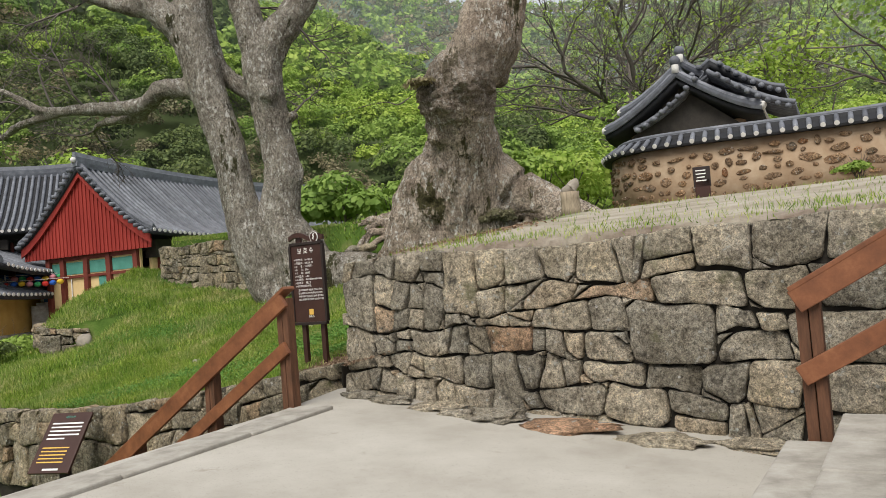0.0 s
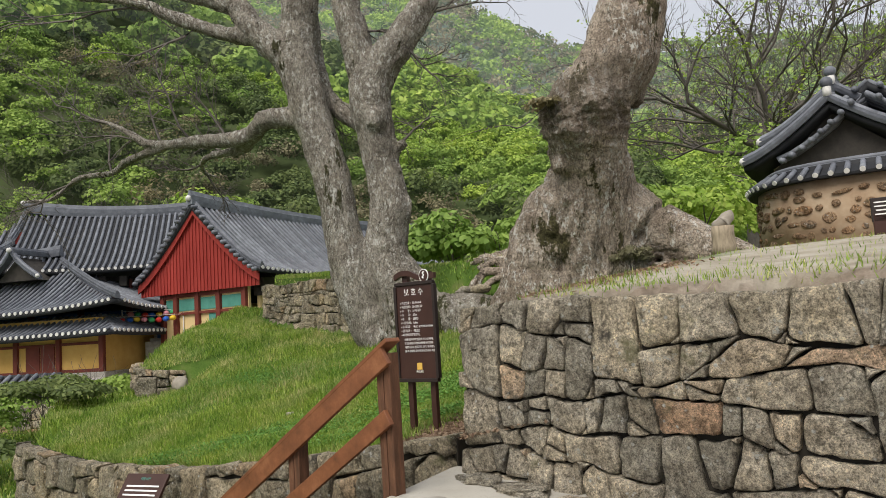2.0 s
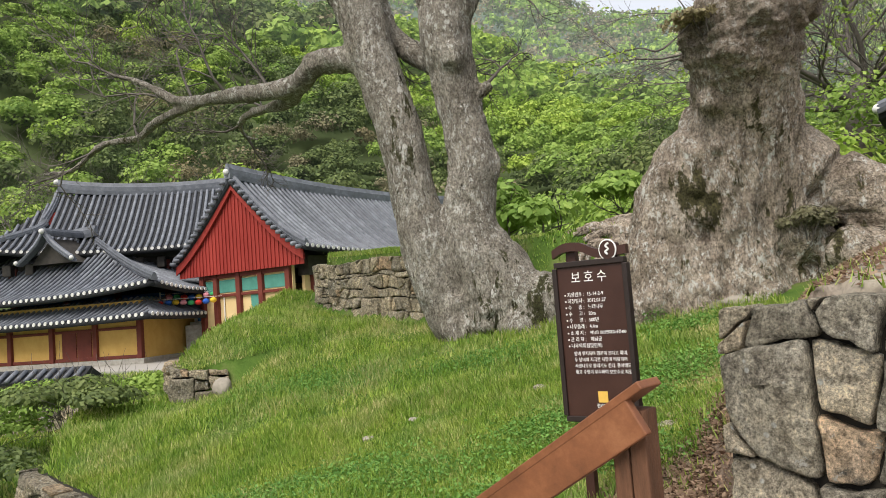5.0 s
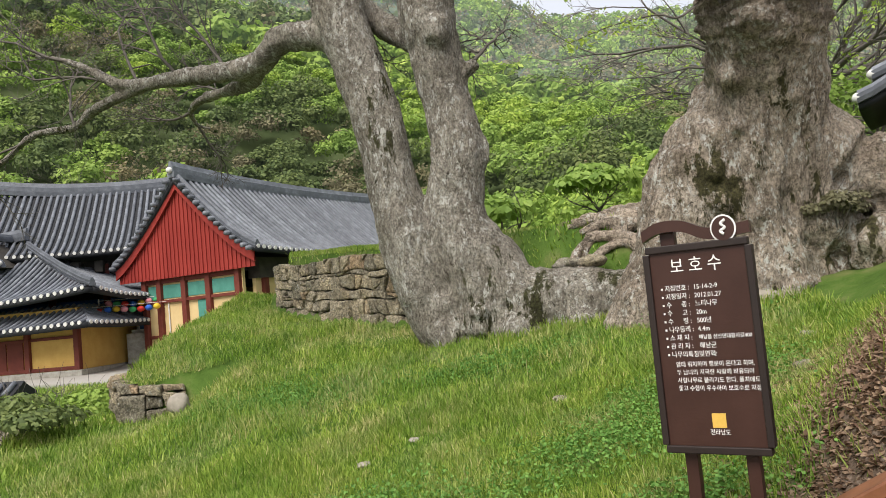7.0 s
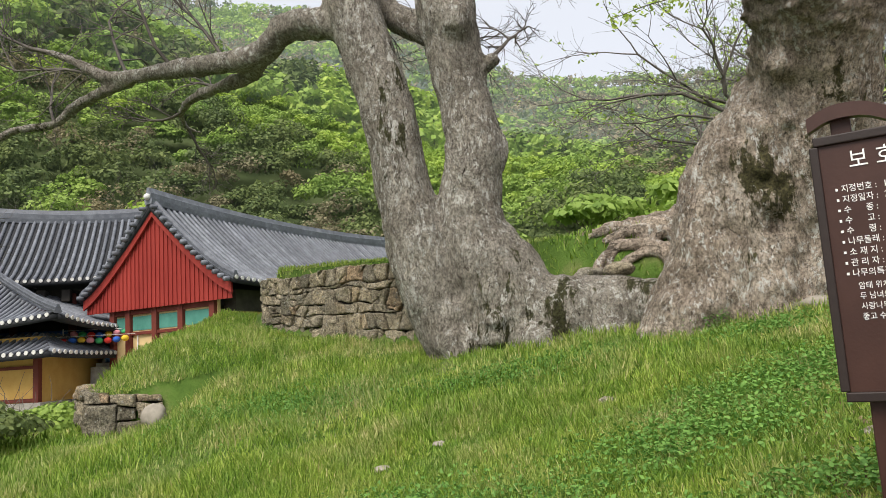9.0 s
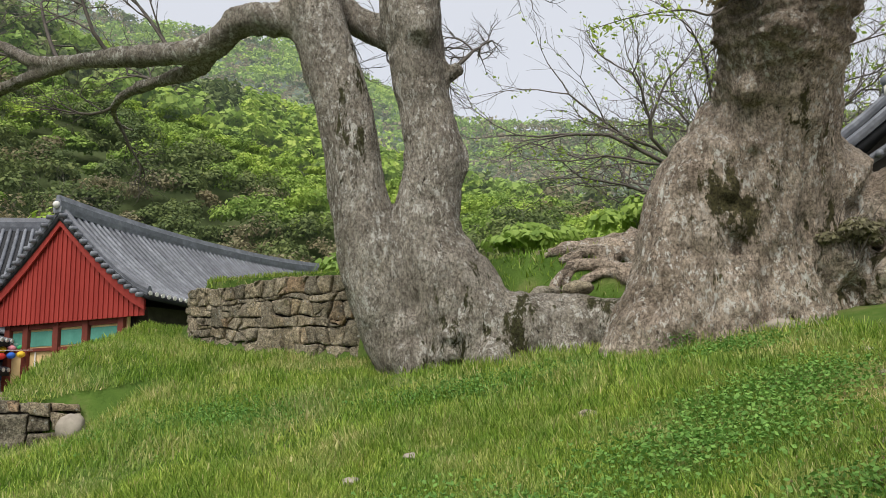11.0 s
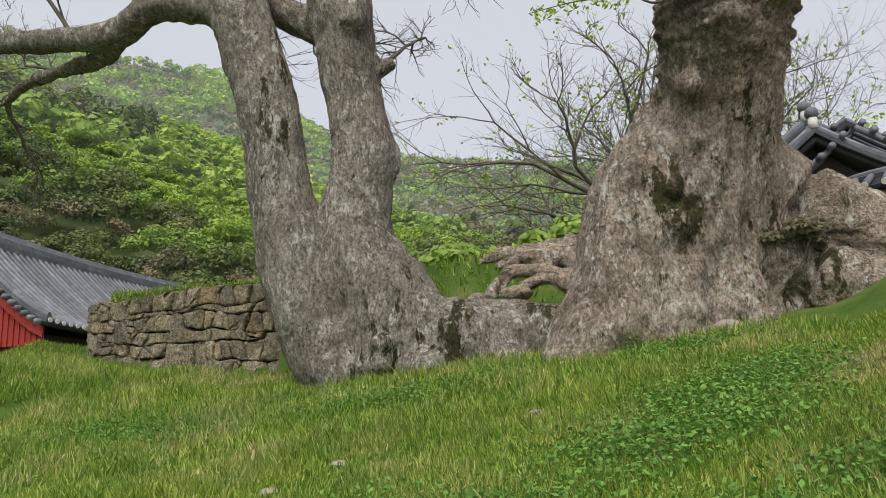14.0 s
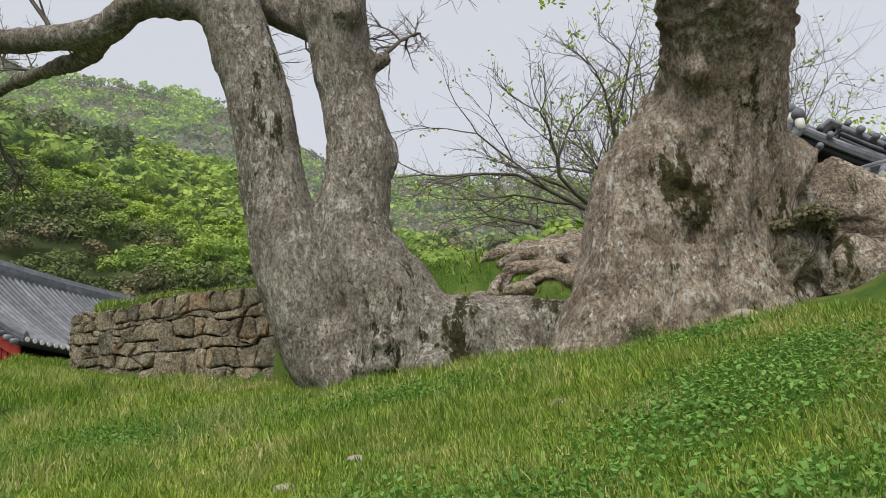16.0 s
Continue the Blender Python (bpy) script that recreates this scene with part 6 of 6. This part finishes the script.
KINDS = {"bright": [(0.0, (0.22, 0.34, 0.045)), (0.5, (0.33, 0.47, 0.08)), (1.0, (0.45, 0.56, 0.13))],
         "mid": [(0.0, (0.15, 0.25, 0.045)), (0.5, (0.25, 0.37, 0.08)), (1.0, (0.35, 0.48, 0.12))],
         "dark": [(0.0, (0.08, 0.115, 0.04)), (0.5, (0.13, 0.18, 0.06)), (1.0, (0.2, 0.25, 0.09))],
         "bare": [(0.0, (0.15, 0.13, 0.08)), (0.5, (0.24, 0.215, 0.13)), (1.0, (0.33, 0.3, 0.18))]}
pr = random.Random(3)
# glow: painted haze, emission given to the leaves, stronger in each farther band
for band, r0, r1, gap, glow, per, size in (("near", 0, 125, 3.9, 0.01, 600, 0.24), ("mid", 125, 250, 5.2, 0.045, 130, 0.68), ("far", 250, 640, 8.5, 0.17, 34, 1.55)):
    got = {k: [] for k in KINDS}
    r = max(r0, 44)
    while r < r1:
        az = -52 if band != "far" else -40
        stepa = math.degrees(gap / r)
        while az < 52:
            a, rr = az + pr.uniform(-0.45, 0.45) * stepa, r + pr.uniform(-0.45, 0.45) * gap
            az += stepa
            if rr < foot_of(a) + 3:
                continue
            x, y = rr * math.sin(radians(a)), rr * math.cos(radians(a))
            z = hill(a, rr)
            v = noise.noise(Vector((x * 0.028, y * 0.028, 2.2))) + 0.55 * noise.noise(Vector((x * 0.15, y * 0.15, 7))) + pr.gauss(0, 0.16)
            side = 0.06 * smooth(-22, -40, a) * (1 - smooth(150, 220, rr)) + 0.2 * smooth(180, 300, rr)
            kind = "bright" if v > 0.22 + side else "mid" if v > -0.16 + side else "bare" if v < -0.42 + side * 2.2 and pr.random() < 0.6 + side else "dark"
            sz = pr.uniform(0.75, 1.35) * (gap * 0.62)
            low = 0.62 if kind != "bare" else 0.8
            n = per if kind != "bare" else per * 2 // 3
            got[kind].append(crown(x, y, z + sz * 1.15, sz, sz * (1.0 if kind != "dark" else 1.3), n, size * (0.8 if kind == "bare" else 1.0), 12))
        r += gap * 0.82
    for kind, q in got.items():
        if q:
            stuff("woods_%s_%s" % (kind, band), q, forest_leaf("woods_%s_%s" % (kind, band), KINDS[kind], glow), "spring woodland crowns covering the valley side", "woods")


# ---- single trees and bushes behind the mound ----
def broad_tree(label, x, y, z, high, rad, n, size, kind, seed, lean=0.0):
    th = thing("broadleaf_tree", label, "tree", "trees behind the mound", (x, y, z))
    r = random.Random(seed)
    bm = bmesh.new()
    fork = high * 0.35
    limb(bm, [(0, 0, -0.4), (lean * 0.3, 0, fork * 0.5), (lean, 0.1, fork)], 0.05 * high * 0.5, 0.03 * high * 0.5, 3, 8)
    for k in range(6):
        a = k * 1.05 + r.uniform(-0.3, 0.3)
        twigs(bm, (lean, 0.1, fork * r.uniform(0.75, 1)), (math.cos(a), math.sin(a), r.uniform(0.6, 1.3)), high * 0.4, 0.012 * high, 1, r, 0.7)
    part("trunk", bm, M_TWIG, th, "dark slender stems", True)
    q = [crown(lean, 0, high * 0.66, rad, high * 0.42, n, size, 16)]
    stuff("crown", q, leaf_material("crown_" + kind + str(seed), KINDS[kind]), "", "", th)
    return th


for i, (label, x, y, high, rad, n, kind) in enumerate((
        ("dense dark green young tree behind the mound", -5.2, 44, 8.0, 3.6, 2600, "mid"),
        ("small green tree with thin crooked stems", 1.0, 36, 5.5, 2.6, 2000, "mid"),
        ("spreading bright green maple by the courtyard wall", 4.6, 31, 5.5, 3.4, 2600, "bright"),
        ("green bush at the back of the mound", -2.0, 33, 3.4, 2.2, 1400, "mid"),
        ("bright leafy bush before the valley woods", 6.5, 35, 5.0, 3.0, 1800, "bright"),
        ("dark green shrub behind the roots", -0.5, 27, 2.0, 1.5, 1000, "mid"),
        ("green shrub on the mound", 2.3, 25.5, 2.2, 1.4, 1000, "mid"),
        ("vivid yellow-green maple behind the temple roofs", -27.5, 60, 12.0, 4.6, 3400, "bright"),
        ("tall leafy tree behind the shrine", 15, 34, 10.0, 4.5, 2600, "bright"),
        ("green tree behind the courtyard wall", 19, 27, 9.0, 4.0, 2200, "mid"),
        ("fresh green tree beside the shrine", 12, 38, 9.0, 4.2, 2200, "mid"))):
    z = ground(x, y) if y < 42 else max(0.6, hill(math.degrees(math.atan2(x, y)), math.hypot(x, y)))
    broad_tree(label, x, y, z, high, rad, n, 0.13 if y < 40 else 0.24, kind, 50 + i)


def bare_tree(label, x, y, z, stems, length, r, seed, leafy=240, bole=1.2, depth=4):
    th = thing("bare_tree", label, "tree", "leafless trees", (x, y, z))
    g = random.Random(seed)
    bm = bmesh.new()
    limb(bm, [(-0.12 * bole, 0, -0.5), (-0.1 * bole, 0, bole * 0.5), (0, 0.1, bole + 0.1)], r * 1.5, r, 3, 9)
    for k in range(stems):
        a = 2 * math.pi * (k + g.uniform(-0.2, 0.2)) / stems
        lift = (0.15, 0.8, 0.4, 1.4)[k % 4] + g.uniform(-0.1, 0.2)
        twigs(bm, (0, 0.05, bole * g.uniform(0.8, 1.0)), (math.cos(a), math.sin(a), lift), length * g.uniform(0.8, 1.1), r * 0.34, depth, g, 0.85, -0.015, 5, 0.5, 0.17, 0.2)
    vs = [v.co.copy() for v in bm.verts]
    part("branch_work", bm, M_TWIG, th, "many fine leafless branches", True)
    if leafy:
        pick = np.array([vs[g.randrange(len(vs))] for _ in range(leafy)])
        pick = np.repeat(pick, 5, 0) + RNG.normal(size=(leafy * 5, 3)) * 0.14
        stuff("young_leaves", [cards(pick, RNG.uniform(0.07, 0.13, len(pick)))], leaf_material("young_leaves%d" % seed, KINDS["bright"]), "", "", th)
    return th


bare_tree("huge spreading leafless tree with fine twigs behind the shrine", 11.3, 41.0, 2.8, 11, 6.2, 0.5, 61, 900, 7.8)
bare_tree("leafless tree with dark crooked limbs beside the shrine", 17.5, 44.0, 3.0, 6, 6.0, 0.3, 62, 240, 5.0)
bare_tree("grey leafless tree at the foot of the woods", -33.0, 60.0, 3.0, 6, 6.5, 0.24, 64, 0)
bare_tree("brownish leafless tree at the edge of the woods", -43.0, 56.0, 3.0, 6, 6.5, 0.24, 65, 0)


# ---- grass, weeds and leaf litter ----
def blades(n, x0, x1, y0, y1, hmin, hmax, wide, accept, seed):
    """Grass blades as narrow bent quads."""
    g = np.random.default_rng(seed)
    x, y = g.uniform(x0, x1, n), g.uniform(y0, y1, n)
    keep, z = [], []
    for i in range(n):
        k = accept(x[i], y[i])
        if k > 0 and g.random() < k:
            keep.append(i)
            z.append(ground(x[i], y[i]))
    x, y, z = x[keep], y[keep], np.array(z)
    n = len(x)
    clump = np.array([noise.noise(Vector((a * 1.1, b * 1.1, 3))) for a, b in zip(x, y)])
    h = g.uniform(hmin, hmax, n) * (1 + 0.7 * clump)
    ang = g.uniform(0, 2 * np.pi, n)
    lean = g.uniform(0.1, 1.0, n) * h
    base = np.stack([x, y, z - 0.01], 1)
    side = np.stack([np.cos(ang), np.sin(ang), 0 * ang], 1) * (wide * g.uniform(0.6, 1.4, n))[:, None]
    to = ang + np.pi / 2 + g.normal(0, 0.5, n)
    tip = base + np.stack([np.cos(to) * lean, np.sin(to) * lean, h], 1)
    return np.stack([base - side, base + side, tip + side * 0.25, tip - side * 0.25], 1)


def on_bank(x, y):
    if near_line(x, y, LOW_WALL) > -0.3 and x < -1.2:
        return 0
    ax, ay = x - CORNER.x, y - CORNER.y
    a, b = ax * U.x + ay * U.y, ax * N.x + ay * N.y
    if b < 0.25 and a > -0.6:
        return 0
    if a > -0.2:
        return 0
    if x < -9.2 and y > 17.0:
        return 0
    litter = smooth(0.75, 1.25, a + 2.1 + 0.35 * noise.noise(Vector((x, y, 0)) * 1.5)) * smooth(4.2, 3.2, b)
    if near_line(x, y, MOUND_EDGE) > -0.15:
        return 0
    return 1 - 0.92 * litter


def on_terrace(x, y):
    ax, ay = x - CORNER.x, y - CORNER.y
    a, b = ax * U.x + ay * U.y, ax * N.x + ay * N.y
    if a < -0.3 or b < 0.42:
        return 0
    return (smooth(2.6, 0.6, b + 1.2 * noise.noise(Vector((x, y, 4)) * 0.9)) * 0.5 + 0.05) if b < 8 else 0.03


def on_mound(x, y):
    return 1.0 if near_line(x, y, MOUND_EDGE) > 0.05 and y < 25 and x > -10 else 0


stuff("grass_bank", [blades(190000, -7.5, 0.6, 9.3, 14.0, 0.03, 0.11, 0.005, on_bank, 1), blades(150000, -10.5, 0.6, 13.0, 22.5, 0.04, 0.14, 0.0075, on_bank, 2), blades(30000, -10.6, -7.5, 10.5, 13.2, 0.04, 0.12, 0.007, on_bank, 6)], M_GRASS, "long green grass on the bank below the trees", "grass")
stuff("grass_terrace", [blades(60000, -1.5, 8.0, 4.0, 17.0, 0.03, 0.08, 0.006, on_terrace, 3)], M_GRASS, "sparse grass along the terrace edge", "grass")
stuff("grass_mound", [blades(50000, -10, 1.5, 16.3, 24.5, 0.04, 0.1, 0.011, on_mound, 4)], M_GRASS, "short grass on the mound top", "grass")
stuff("grass_lawn", [blades(60000, -24, -9, 12.5, 32.0, 0.05, 0.16, 0.02, lambda x, y: 1 if near_line(x, y, LOW_WALL) < -0.3 or x < -11 else 0, 5)], M_GRASS, "grass on the lower lawn", "grass")


def weed_patch(centres, n, seed):
    g = np.random.default_rng(seed)
    out = []
    for cx, cy, rx, ry, tall in centres:
        k = int(n * rx * ry)
        x, y = g.normal(cx, rx * 0.5, k), g.normal(cy, ry * 0.5, k)
        z = np.array([ground(a, b) for a, b in zip(x, y)]) + g.uniform(0.01, tall, k)
        out.append(cards(np.stack([x, y, z], 1), g.uniform(0.009, 0.023, k), 0.9, 0.75))
    return out


stuff("weeds", weed_patch([(-2.0, 11.9, 0.9, 0.6, 0.14), (-1.3, 12.6, 0.8, 0.5, 0.12), (-3.2, 11.3, 0.7, 0.5, 0.1), (-4.2, 11.6, 1.1, 0.6, 0.1), (-0.9, 13.0, 0.8, 0.5, 0.14), (-3.0, 15.2, 1.2, 0.5, 0.1), (-6.0, 15.6, 1.4, 0.8, 0.08), (-0.6, 14.6, 0.7, 0.4, 0.12), (-5.5, 11.4, 0.9, 0.4, 0.1), (-1.6, 10.6, 0.5, 0.4, 0.1), (-2.7, 10.4, 0.6, 0.4, 0.1), (-0.95, 15.3, 0.25, 0.2, 0.22)], 7500, 9), M_WEED, "low broad-leaved weeds among the grass", "weeds")
g = np.random.default_rng(12)
k = 15000
a, b = g.normal(-0.6, 0.5, k), g.uniform(-0.1, 4.4, k)
x, y = CORNER.x + U.x * a + N.x * b, CORNER.y + U.y * a + N.y * b
z = np.array([ground(p, q) for p, q in zip(x, y)]) + g.uniform(0.004, 0.03, k)
stuff("leaf_litter", [cards(np.stack([x, y, z], 1), g.uniform(0.015, 0.04, k), 1.2, 0.6)], M_DRYLEAF, "dry brown fallen leaves on bare earth", "leaf litter")


def shrub(label, x, y, z, rad, tall, n, kind, seed, size=0.05):
    th = thing("shrub", label, "shrub", "", (x, y, z))
    g = random.Random(seed)
    bm = bmesh.new()
    for k in range(7):
        twigs(bm, (g.uniform(-0.2, 0.2) * rad, g.uniform(-0.2, 0.2) * rad, -0.05), (g.gauss(0, 0.5), g.gauss(0, 0.5), 1), tall * 0.9, 0.012, 1, g, 0.8)
    part("stem", bm, M_TWIG, th, "", True)
    stuff("foliage", [crown(0, 0, tall * 0.5, rad, tall * 0.55, n, size, 14)], leaf_material("shrub_leaf%d" % seed, KINDS[kind]), "", "", th)


shrub("olive-brown straggling shrub at the edge of the bank", -10.6, 16.3, 0.05, 1.25, 1.15, 4200, "dark", 71, 0.05)
shrub("olive green overgrown hedge along the foot of the bank", -11.3, 18.6, 0.05, 1.3, 1.0, 3600, "mid", 79, 0.05)
shrub("dark green clipped hedge shrub by the court", -14.2, 20.5, court(-14, 20.5) + 0.6, 1.7, 1.3, 2600, "mid", 72, 0.06)
shrub("dark green hedge on the lower lawn", -13.6, 16.8, court(-13.6, 16.8), 1.6, 1.2, 2600, "dark", 73, 0.06)
shrub("reddish green hedge by the tiled wall", -16.0, 20.0, court(-16, 20), 1.6, 1.5, 2600, "mid", 74, 0.06)
shrub("yellow-brown epiphyte tuft growing on the trunk burl", 0.0, 14.6, 5.1, 0.5, 0.32, 900, "bare", 75, 0.035)
shrub("mossy green tuft growing on the roots", 1.15, 15.3, 2.25, 0.38, 0.6, 2200, "bare", 76, 0.028)
shrub("small green shrub at the foot of the earthen wall", 8.6, 15.4, ground(8.6, 15.4), 0.4, 0.5, 500, "mid", 77, 0.05)
shrub("low green shrub beside the earthen wall", 9.7, 14.6, ground(9.7, 14.6), 0.5, 0.5, 500, "bare", 78, 0.05)
g = np.random.default_rng(33)
tufts = np.array([Vector(p) + Vector((-0.2, -16.0, -1.2)) for p in SPRIG[1:]])
at_leaf = np.concatenate([tufts[0] + (tufts[1] - tufts[0]) * g.random((60, 1)), tufts[1] + (tufts[2] - tufts[1]) * g.random((70, 1))]) + g.normal(size=(130, 3)) * 0.05 - np.array([0, 0, 0.04])
stuff("sprig_foliage", [cards(at_leaf, g.uniform(0.025, 0.05, 130), 0.3, 0.45)], leaf_material("sprig_leaf", KINDS["bright"]), "", "", tree2)
